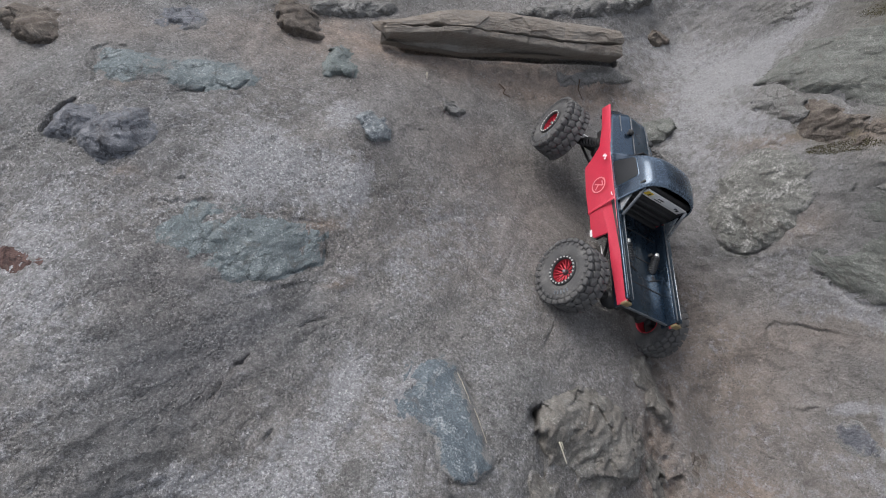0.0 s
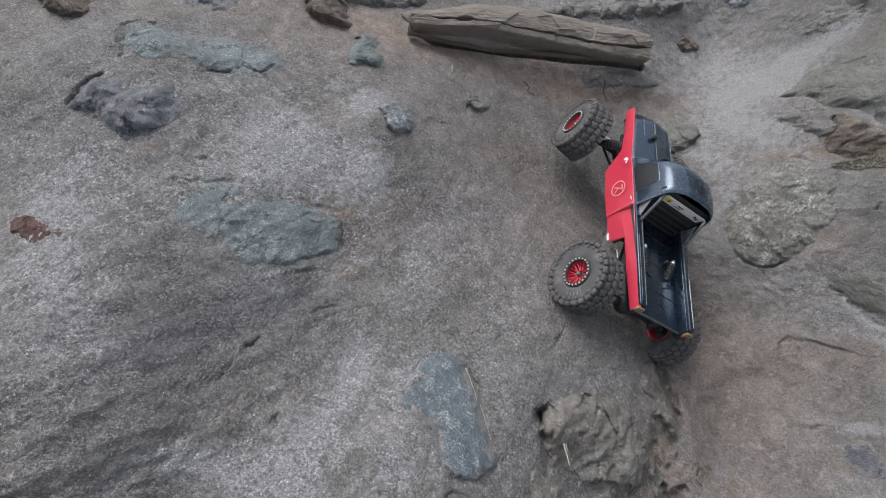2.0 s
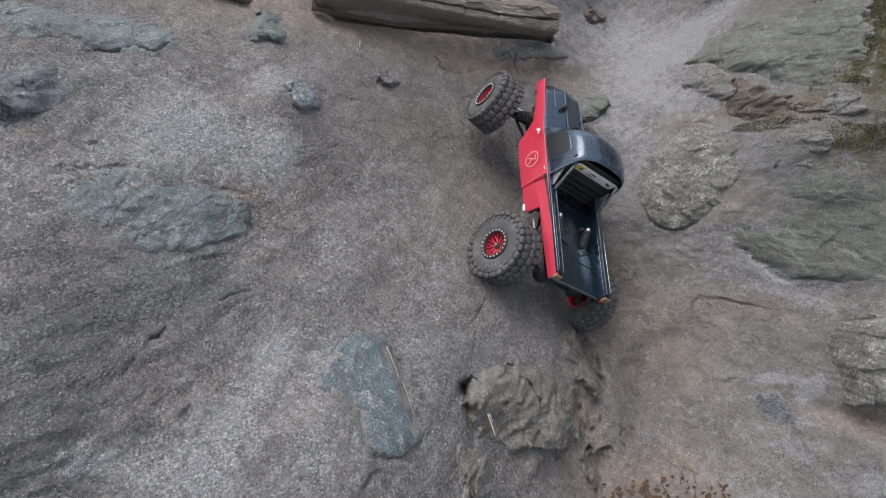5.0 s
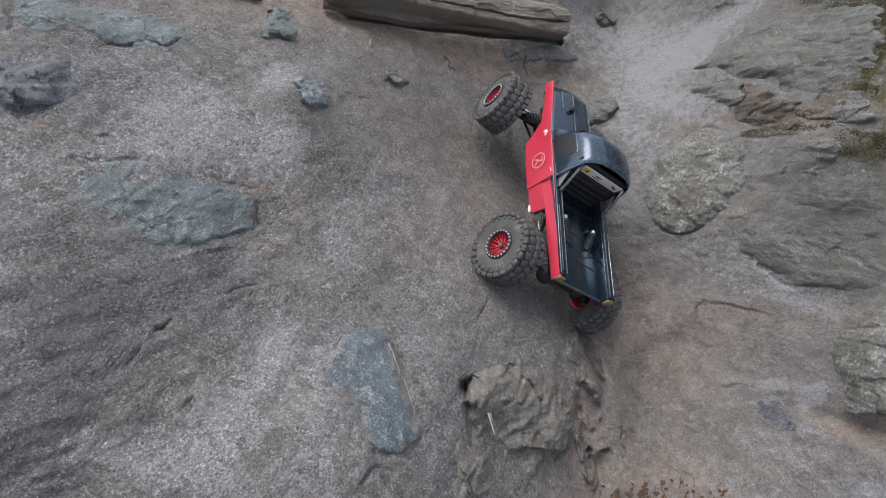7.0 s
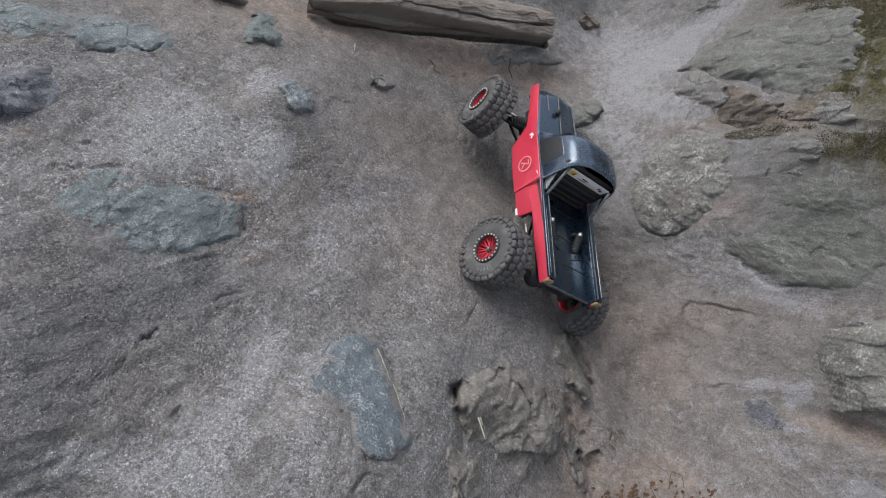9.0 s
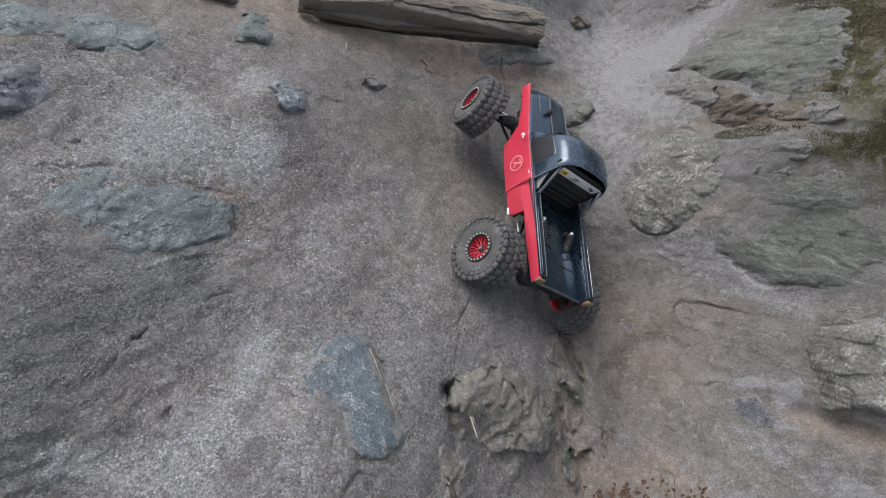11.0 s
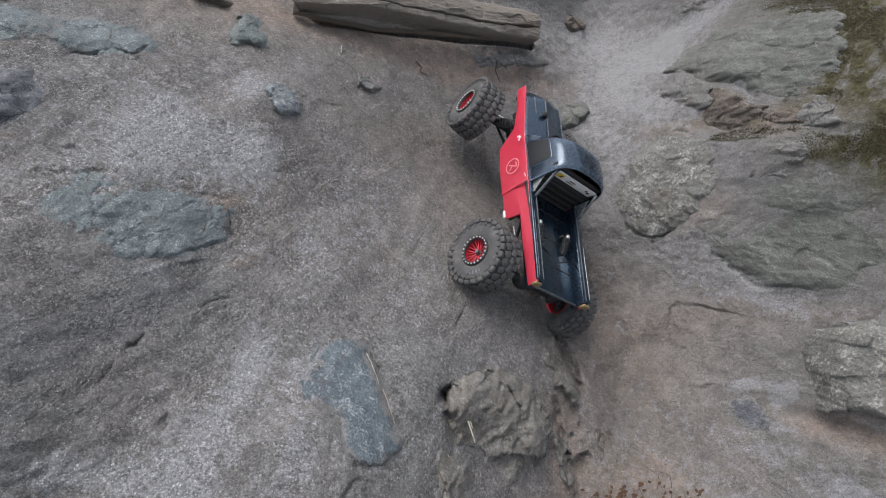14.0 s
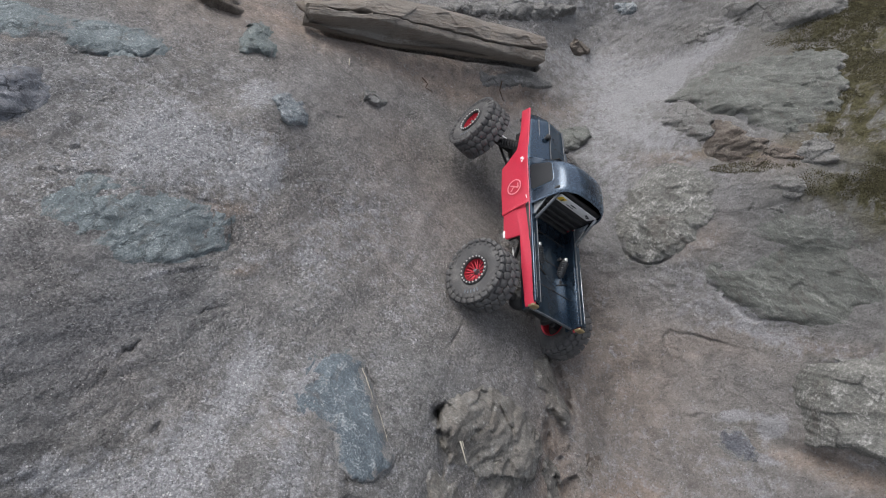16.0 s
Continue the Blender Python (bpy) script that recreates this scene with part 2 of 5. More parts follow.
def maths(tree, op, a, b=0.0):
    n = tree.nodes.new("ShaderNodeMath")
    n.operation = op
    for sock, value in zip(n.inputs, (a, b)):
        if isinstance(value, bpy.types.NodeSocket):
            tree.links.new(value, sock)
        else:
            sock.default_value = value
    return n.outputs[0]


def bump(tree, shader, height, strength, distance):
    b = node(tree, "ShaderNodeBump", Strength=strength, Distance=distance)
    tree.links.new(height, b.inputs["Height"])
    tree.links.new(b.outputs[0], shader.inputs["Normal"])


def attribute(tree, name):
    a = tree.nodes.new("ShaderNodeAttribute")
    a.attribute_name = name
    return a.outputs["Fac"]


def grains(tree, coords, scale, share):
    """Scattered single grains: 1 on about that share of the cells."""
    v = node(tree, "ShaderNodeTexVoronoi", Scale=scale, Randomness=1.0)
    tree.links.new(coords, v.inputs["Vector"])
    sep = tree.nodes.new("ShaderNodeSeparateColor")
    tree.links.new(v.outputs["Color"], sep.inputs[0])
    chosen = maths(tree, "LESS_THAN", sep.outputs[0], share)
    return maths(tree, "MULTIPLY", chosen, ramp(tree, v.outputs["Distance"], (0.28, 1.0), (0.46, 0.0)))


def ground_material():
    m, t, s = nodes_of("gritty_weathered_rock")
    xyz = t.nodes.new("ShaderNodeTexCoord").outputs["Object"]
    big = noise_tex(t, xyz, 6, 5, 0.6, 0.4)
    mid = noise_tex(t, xyz, 26, 6, 0.68, 0.5)
    fine = noise_tex(t, xyz, 190, 5, 0.8)
    grain = noise_tex(t, xyz, 620, 2, 0.6)
    grit = attribute(t, "grit")
    tone = maths(t, "ADD", maths(t, "MULTIPLY", mid, 0.6), maths(t, "MULTIPLY", big, 0.4))
    base = ramp(t, tone, (0.36, (0.120, 0.114, 0.108)), (0.5, (0.162, 0.156, 0.150)), (0.64, (0.206, 0.200, 0.194)))
    # cool grey rock, its tone also darkened for the slab turned from the sky
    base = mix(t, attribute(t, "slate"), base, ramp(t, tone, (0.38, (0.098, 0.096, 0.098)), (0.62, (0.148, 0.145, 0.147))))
    soil = ramp(t, tone, (0.36, (0.160, 0.124, 0.100)), (0.64, (0.290, 0.235, 0.196)))
    base = mix(t, maths(t, "MULTIPLY", attribute(t, "soil"), ramp(t, mid, (0.3, 0.6), (0.6, 1.0))), base, soil)
    # pale crust: a thin film that breaks up into single grains
    clump = noise_tex(t, xyz, 50, 6, 0.74, 0.3)
    film = maths(t, "ADD", maths(t, "MULTIPLY", attribute(t, "dust"), 0.42), maths(t, "ADD", maths(t, "MULTIPLY", clump, 1.05), maths(t, "MULTIPLY", fine, 0.35)))
    base = mix(t, ramp(t, film, (0.79, 0.0), (0.90, 0.50), (1.04, 0.85)), base, (0.262, 0.258, 0.262))
    sandy = maths(t, "MULTIPLY", grit, ramp(t, noise_tex(t, xyz, 17, 5, 0.65, 0.6), (0.40, 0.35), (0.58, 1.0)))
    # grain: each one a little dome of its own tone
    pebble = node(t, "ShaderNodeTexVoronoi", Scale=270.0, Randomness=1.0)
    t.links.new(xyz, pebble.inputs["Vector"])
    own = t.nodes.new("ShaderNodeSeparateColor")
    t.links.new(pebble.outputs["Color"], own.inputs[0])
    base = mix(t, maths(t, "MULTIPLY", sandy, 0.65), base, ramp(t, own.outputs[0], (0.0, 0.62), (0.6, 1.0), (1.0, 1.55)), "MULTIPLY")
    base = mix(t, maths(t, "ADD", 0.25, maths(t, "MULTIPLY", grit, 0.35)), base, ramp(t, grain, (0.33, 0.55), (0.5, 0.97), (0.68, 1.55)), "MULTIPLY")
    base = mix(t, maths(t, "ADD", 0.30, maths(t, "MULTIPLY", grit, 0.60)), base, ramp(t, fine, (0.33, 0.60), (0.5, 0.98), (0.67, 1.45)), "MULTIPLY")
    pale = maths(t, "MULTIPLY", maths(t, "ADD", 0.25, maths(t, "MULTIPLY", grit, 0.75)), ramp(t, film, (0.74, 0.15), (1.02, 0.95)))
    base = mix(t, maths(t, "MULTIPLY", grains(t, xyz, 360, 0.16), pale), base, (0.44, 0.43, 0.43))
    base = mix(t, maths(t, "MULTIPLY", grains(t, xyz, 230, 0.05), pale), base, (0.52, 0.50, 0.48))
    base = mix(t, maths(t, "MULTIPLY", grains(t, xyz, 260, 0.08), 0.55), base, (0.060, 0.056, 0.054))
    green = ramp(t, fine, (0.3, (0.030, 0.027, 0.013)), (0.7, (0.105, 0.094, 0.046)))
    base = mix(t, maths(t, "MULTIPLY", attribute(t, "moss"), ramp(t, mid, (0.37, 0.0), (0.52, 1.0))), base, green)
    t.links.new(base, s.inputs["Base Color"])
    s.inputs["Roughness"].default_value = 0.9
    s.inputs["Specular IOR Level"].default_value = 0.25
    rise = maths(t, "ADD", maths(t, "MULTIPLY", mid, 0.008), maths(t, "ADD", maths(t, "MULTIPLY", fine, 0.0050), maths(t, "MULTIPLY", grain, 0.0012)))
    rise = maths(t, "SUBTRACT", rise, maths(t, "MULTIPLY", maths(t, "MULTIPLY", pebble.outputs["Distance"], sandy), 0.0038))
    bump(t, s, rise, 1.0, 1.0)
    return m


def stone_material(name, dark, light, pale=(0.4, 0.4, 0.4), pale_at=0.62, scale=30.0, rough=0.8, streak=1.0, veins=0.8):
    m, t, s = nodes_of(name)
    tex = t.nodes.new("ShaderNodeTexCoord").outputs["Object"]
    mp = node(t, "ShaderNodeMapping", Scale=(1.0, 1.0, streak), Rotation=(0.5, 0.35, 0.2))
    t.links.new(tex, mp.inputs["Vector"])
    xyz = mp.outputs[0]
    big = noise_tex(t, xyz, scale * 0.35, 5, 0.62, 0.6)
    mid = noise_tex(t, xyz, scale * 1.6, 6, 0.68, 0.4)
    fine = noise_tex(t, xyz, scale * 9, 4, 0.7)
    grain = noise_tex(t, tex, 560, 2, 0.6)
    both = maths(t, "ADD", maths(t, "MULTIPLY", big, 0.6), maths(t, "MULTIPLY", mid, 0.4))
    base = ramp(t, both, (0.36, dark), (0.64, light))
    blotch = noise_tex(t, xyz, scale * 0.8, 7, 0.70, 0.5)
    base = mix(t, ramp(t, blotch, (0.55, 0.0), (0.68, 0.45)), base, tuple(0.66 * c for c in pale))
    base = mix(t, ramp(t, blotch, (0.34, 0.55), (0.45, 0.0)), base, (0.105, 0.090, 0.077))
    cover = maths(t, "ADD", maths(t, "MULTIPLY", mid, 0.55), maths(t, "MULTIPLY", fine, 0.45))
    base = mix(t, ramp(t, cover, (pale_at - 0.05, 0.0), (pale_at + 0.05, 0.75)), base, pale)
    base = mix(t, 0.75, base, ramp(t, fine, (0.33, 0.55), (0.5, 0.98), (0.68, 1.45)), "MULTIPLY")
    base = mix(t, 0.55, base, ramp(t, grain, (0.33, 0.55), (0.5, 0.98), (0.68, 1.5)), "MULTIPLY")
    # hairline joints, broken up along their way
    cells = node(t, "ShaderNodeTexVoronoi", Scale=scale * 0.55, Randomness=1.0)
    cells.feature = "DISTANCE_TO_EDGE"
    bent = t.nodes.new("ShaderNodeVectorMath")
    bent.operation = "MULTIPLY_ADD"
    wander = node(t, "ShaderNodeTexNoise", Scale=scale * 1.2, Detail=4.0, Roughness=0.65)
    t.links.new(xyz, wander.inputs["Vector"])
    t.links.new(wander.outputs["Color"], bent.inputs[0])
    bent.inputs[1].default_value = (0.045, 0.045, 0.045)
    t.links.new(xyz, bent.inputs[2])
    t.links.new(bent.outputs[0], cells.inputs["Vector"])
    joint = maths(t, "MULTIPLY", ramp(t, cells.outputs["Distance"], (0.0, 1.0), (0.045, 0.0)), ramp(t, big, (0.44, 0.0), (0.56, veins)))
    base = mix(t, joint, base, tuple(0.42 * c for c in dark))
    dusty = attribute(t, "dust")
    scab = ramp(t, maths(t, "ADD", dusty, maths(t, "ADD", maths(t, "MULTIPLY", maths(t, "SUBTRACT", mid, 0.5), 1.6), maths(t, "MULTIPLY", maths(t, "SUBTRACT", fine, 0.5), 1.0))), (0.40, 0.0), (0.56, 0.9))
    sand = mix(t, 0.85, (0.170, 0.163, 0.156), ramp(t, grain, (0.33, 0.55), (0.5, 0.97), (0.68, 1.6)), "MULTIPLY")
    base = mix(t, scab, base, sand)
    t.links.new(base, s.inputs["Base Color"])
    s.inputs["Roughness"].default_value = rough
    s.inputs["Specular IOR Level"].default_value = 0.3
    rise = maths(t, "ADD", maths(t, "MULTIPLY", mid, 0.006), maths(t, "MULTIPLY", fine, 0.0032))
    bump(t, s, maths(t, "SUBTRACT", rise, maths(t, "MULTIPLY", joint, 0.003)), 1.0, 1.0)
    return m


M_GROUND = ground_material()
M_BLUE = stone_material("blue_grey_slate", (0.098, 0.114, 0.118), (0.188, 0.212, 0.214), (0.32, 0.34, 0.335), 0.59, streak=2.6, veins=0.6)
M_GREEN = stone_material("green_grey_slate", (0.088, 0.091, 0.081), (0.168, 0.170, 0.155), (0.27, 0.262, 0.242), 0.615, 24, streak=2.6, veins=0.35)
M_DEEP = stone_material("deep_blue_slate", (0.070, 0.086, 0.098), (0.130, 0.153, 0.168), (0.29, 0.30, 0.30), 0.565, streak=1.8, veins=0.3)
M_DARK = stone_material("dark_blue_stone", (0.074, 0.076, 0.086), (0.170, 0.173, 0.186), (0.30, 0.30, 0.31), 0.62)
M_GREY = stone_material("grey_tan_rock", (0.110, 0.106, 0.099), (0.200, 0.194, 0.184), (0.32, 0.31, 0.30), 0.62, 22, streak=2.0)
M_BROWN = stone_material("brown_crumbling_rock", (0.075, 0.060, 0.049), (0.165, 0.140, 0.118), (0.26, 0.235, 0.205), 0.63, 26)
M_LICHEN = stone_material("lichen_grey_rock", (0.104, 0.102, 0.091), (0.180, 0.175, 0.160), (0.33, 0.32, 0.30), 0.575, 18, veins=0.5)
M_CRAG = stone_material("gully_brown_grey_rock", (0.106, 0.095, 0.083), (0.205, 0.194, 0.175), (0.29, 0.288, 0.268), 0.60, 20)
M_RUST = stone_material("rust_red_stone", (0.055, 0.030, 0.026), (0.115, 0.068, 0.058), (0.22, 0.18, 0.165), 0.66, 40)
M_WHITE = stone_material("blue_white_stone", (0.115, 0.132, 0.142), (0.235, 0.255, 0.262), (0.45, 0.45, 0.445), 0.55, 40)
M_SEA = stone_material("green_blue_stone", (0.105, 0.120, 0.116), (0.185, 0.205, 0.196), (0.30, 0.32, 0.305), 0.61, 34)


# ---- building helpers ----
def mesh_of(name, verts, faces, material, flat=False):
    me = bpy.data.meshes.new(name)
    me.from_pydata([tuple(v) for v in verts], [], faces)
    me.materials.append(material)
    me.update()
    if not flat:
        me.polygons.foreach_set("use_smooth", [True] * len(me.polygons))
    return me


def floats(me, name, values):
    me.attributes.new(name, "FLOAT", "POINT").data.foreach_set("value", np.asarray(values, np.float32).ravel())


def part(name, bm, material, parent=None, label=""):
    """Links a bmesh as one mesh object under a thing or a part."""
    me = bpy.data.meshes.new(name)
    bm.to_mesh(me)
    bm.free()
    me.materials.append(material)
    ob = new(name, me)
    ob.parent = parent
    return tagged(ob, label)


def grid_faces(rows, cols):
    i = np.arange(rows * cols).reshape(rows, cols)
    return np.stack([i[:-1, :-1], i[:-1, 1:], i[1:, 1:], i[1:, :-1]], -1).reshape(-1, 4).tolist()


# ---- the ground: one sheet, fine where the slope is near, reaching the horizon ----
def spread(lo, hi, step, far):
    mid = np.arange(lo, hi, step)
    out = [step * 3 * 1.35 ** k for k in range(60)]
    reach = np.cumsum(out)
    reach = reach[reach < far]
    return np.concatenate([lo - reach[::-1], mid, mid[-1] + reach])


us, vs = spread(-1.12, 1.00, 0.0030, 400), spread(-0.56, 0.98, 0.0030, 400)
U, V = np.meshgrid(us, vs)
near = np.exp(-np.maximum(0, np.hypot(np.maximum(np.abs(U) - 1.6, 0), np.maximum(np.abs(V - 0.2) - 1.3, 0))) * 0.8)
Z = broad(U, V) + (surface(U, V) - broad(U, V)) * near
TU, TV = U + 0.006 * fbm(U, V, 0.02, 2, 63), V + 0.006 * fbm(U, V, 0.02, 2, 64)
wide = 1 - near
Z += wide * (0.10 * fbm(U, V, 2.6, 4, 69) + 0.03 * fbm(U, V, 0.5, 3, 70))
Z += near * 0.0028 * ridged(U * 0.55 + V * 0.25, V - 0.35 * U, 0.024, 3, 75) * smooth(-0.20, -0.40, U) * smooth(0.14, 0.0, V)
Z += near * (0.0030 * fbm(U, V, 0.018, 3, 61) + 0.0010 * fbm(U, V, 0.007, 2, 62))
Z += near * (0.0026 * facets(TU, TV, 0.055, 65) * smooth(-0.1, 0.4, fbm(U, V, 0.2, 3, 68)) + 0.0008 * facets(TU, TV, 0.016, 66) + (0.005 * facets(TU, TV, 0.06, 67) + 0.003 * facets(TU, TV, 0.02, 73)) * smooth(0.66, 0.76, U + 0.1 * V))
ground_mesh = mesh_of("ground", settle(place(U, V, Z)).reshape(-1, 3), grid_faces(*U.shape), M_GROUND)


def patch(u, v, cu, cv, su, sv, turn=0):
    c, s = math.cos(radians(turn)), math.sin(radians(turn))
    a, b = (u - cu) * c + (v - cv) * s, -(u - cu) * s + (v - cv) * c
    return np.exp(-(a / su) ** 2 - (b / sv) ** 2)


WARP_U, WARP_V = U + 0.045 * fbm(U, V, 0.12, 4, 81), V + 0.045 * fbm(U, V, 0.12, 4, 82)
FINE_U, FINE_V = U + 0.014 * fbm(U, V, 0.04, 3, 83), V + 0.014 * fbm(U, V, 0.04, 3, 84)
# each patch: u, v, reach along, reach across, turn, amount
CRUST_LEFT = (
    (-0.458, 0.197, 0.101, 0.064, -20, 0.85), (-0.329, 0.201, 0.038, 0.049, 0, 0.7), (-0.359, 0.336, 0.053, 0.021, -25, 0.6), (-0.224, 0.007, 0.052, 0.063, 0, 0.4),
    (-0.295, -0.156, 0.042, 0.042, 0, 0.55), (-0.328, -0.214, 0.040, 0.071, -30, 0.5), (-0.355, -0.279, 0.060, 0.052, 30, 0.42), (-0.408, -0.319, 0.094, 0.030, 0, 0.45),
    (-0.508, -0.301, 0.052, 0.022, 0, 0.45), (-0.209, -0.270, 0.039, 0.061, 20, 0.45), (-0.208, -0.185, 0.023, 0.042, -30, 0.5), (-0.327, -0.004, 0.040, 0.018, 10, 0.3),
    (-0.456, -0.027, 0.042, 0.013, 12, 0.55), (-0.777, 0.059, 0.093, 0.114, 0, 0.55), (-0.663, -0.116, 0.054, 0.108, 0, 0.3), (-0.729, -0.058, 0.043, 0.043, 0, 0.4),
)
CRUST_RIGHT = (
    (0.488, 0.534, 0.104, 0.156, -20, 0.36), (0.445, 0.273, 0.060, 0.113, 10, 0.45), (0.461, 0.645, 0.146, 0.073, 0, 0.4), (0.535, 0.392, 0.094, 0.047, -30, 0.45),
    (0.683, 0.648, 0.206, 0.038, 32, 0.55), (0.596, 0.565, 0.155, 0.031, 35, 0.5), (0.648, -0.047, 0.095, 0.041, -25, 0.4), (0.587, 0.053, 0.055, 0.069, 0, 0.3),
    (0.654, -0.393, 0.065, 0.033, -25, 0.35), (0.601, -0.468, 0.079, 0.033, 0, 0.3), (0.703, -0.101, 0.092, 0.026, -10, 0.5), (0.20, 0.85, 0.40, 0.08, 0, 0.5),
    (-0.026, -0.088, 0.054, 0.065, 0, 0.25), (-0.174, 0.120, 0.068, 0.091, 0, 0.2), (0.452, -0.371, 0.079, 0.106, 0, 0.15),
)
LIME = ((0.652, -0.270, 0.028, 0.010, 20, 1.7), (0.697, -0.277, 0.010, 0.030, -15, 1.7), (0.682, -0.338, 0.014, 0.007, 0, 1.7), (0.748, -0.423, 0.034, 0.018, 20, 0.9))
SOIL_UP = (
    (-0.074, 0.500, 0.346, 0.048, -5, 1.1), (-0.260, 0.533, 0.086, 0.036, 0, 0.7), (0.139, 0.507, 0.193, 0.032, -3, 0.9), (-0.068, 0.272, 0.120, 0.093, 0, 0.3),
    (0.052, 0.143, 0.107, 0.147, 0, 0.35), (0.586, 0.123, 0.055, 0.041, 0, 0.5), (0.625, 0.310, 0.113, 0.026, -5, 0.8), (0.706, 0.295, 0.067, 0.040, 0, 0.7),
    (-0.382, 0.104, 0.023, 0.016, 0, 0.8), (-0.334, -0.014, 0.022, 0.008, 0, 0.7), (-0.747, 0.356, 0.047, 0.014, 0, 0.5), (-0.689, 0.162, 0.026, 0.013, 0, 0.5),
    (-0.45, 0.58, 0.20, 0.08, 0, 0.6), (-0.75, 0.50, 0.35, 0.06, -8, 0.4),
)
SOIL_LOW = (
    (0.442, -0.277, 0.148, 0.215, 0, 0.5), (0.405, -0.485, 0.153, 0.050, 0, 0.9), (0.245, -0.40, 0.05, 0.11, 0, 0.9), (0.603, -0.149, 0.110, 0.055, 0, 0.35),
    (0.749, -0.105, 0.076, 0.025, 0, 0.6), (-0.225, -0.228, 0.036, 0.023, 0, 0.3), (-0.149, -0.249, 0.064, 0.100, 0, 0.2), (0.765, -0.320, 0.063, 0.025, -10, 0.9),
    (0.33, -0.10, 0.10, 0.16, 0, 0.4),
)
MOSSY = (
    (0.825, 0.344, 0.060, 0.104, 0, 1.3), (0.880, 0.503, 0.071, 0.113, 0, 1.1), (0.780, 0.211, 0.063, 0.038, 0, 1.0), (0.770, 0.359, 0.029, 0.019, 0, 0.8), (0.670, 0.302, 0.019, 0.019, 0, 0.8),
    (0.632, 0.317, 0.025, 0.014, 0, 0.6), (0.732, 0.318, 0.021, 0.027, 0, 0.6), (0.815, 0.154, 0.037, 0.049, 0, 0.9), (0.837, 0.544, 0.022, 0.022, 0, 0.7), (0.93, 0.6, 0.12, 0.2, 0, 1.1),
)
# cool grey rock zones, with the shade of the averted slab painted in
SLATY_SHADED = (
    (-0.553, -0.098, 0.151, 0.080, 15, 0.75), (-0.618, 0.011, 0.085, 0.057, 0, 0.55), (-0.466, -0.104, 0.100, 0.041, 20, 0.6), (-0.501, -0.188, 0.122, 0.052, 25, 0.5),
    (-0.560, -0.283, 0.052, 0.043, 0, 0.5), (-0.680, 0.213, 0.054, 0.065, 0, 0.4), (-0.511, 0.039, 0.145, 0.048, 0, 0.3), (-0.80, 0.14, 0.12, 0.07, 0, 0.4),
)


def painted(start, rows, u, v):
    for row in rows:
        start = start + row[5] * patch(u, v, *row[:5])
    return start


dust = painted(0.12 + 0.32 * fbm(U, V, 0.30, 5, 91), CRUST_LEFT + CRUST_RIGHT, WARP_U, WARP_V)
dust = painted(dust, LIME, FINE_U, FINE_V)
soil = painted(0.08 + 0.30 * fbm(U, V, 0.3, 5, 95), SOIL_UP + SOIL_LOW, WARP_U, WARP_V)
moss = painted(np.zeros_like(U), MOSSY, FINE_U, FINE_V)
grit = 1.0 - 0.70 * smooth(0.12, 0.40, U + 0.12 * fbm(U, V, 0.2, 3, 97)) - 0.35 * soil * smooth(0.3, 0.5, V)
slate = painted(0.3 * fbm(U, V, 0.25, 4, 98), SLATY_SHADED, WARP_U, WARP_V)
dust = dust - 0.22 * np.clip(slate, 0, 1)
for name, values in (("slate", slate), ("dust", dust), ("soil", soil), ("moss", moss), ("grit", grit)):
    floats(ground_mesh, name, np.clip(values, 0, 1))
tagged(new("ground", ground_mesh), "steep gritty grey-brown rock slope with dusty pale patches", "ground", kind="structure")


# ---- stones set into the slope ----
def smooth_ring(points, count):
    """A closed curve through the corners of a stone's plan."""
    p = np.array(points, float)
    n = len(p)
    t = np.linspace(0, n, count, endpoint=False)
    k, f = np.floor(t).astype(int), (t % 1)[:, None]
    a, b, c, d = p[(k - 1) % n], p[k % n], p[(k + 1) % n], p[(k + 2) % n]
    return 0.5 * (2 * b + (c - a) * f + (2 * a - 5 * b + 4 * c - d) * f ** 2 + (3 * b - a - 3 * c + d) * f ** 3)


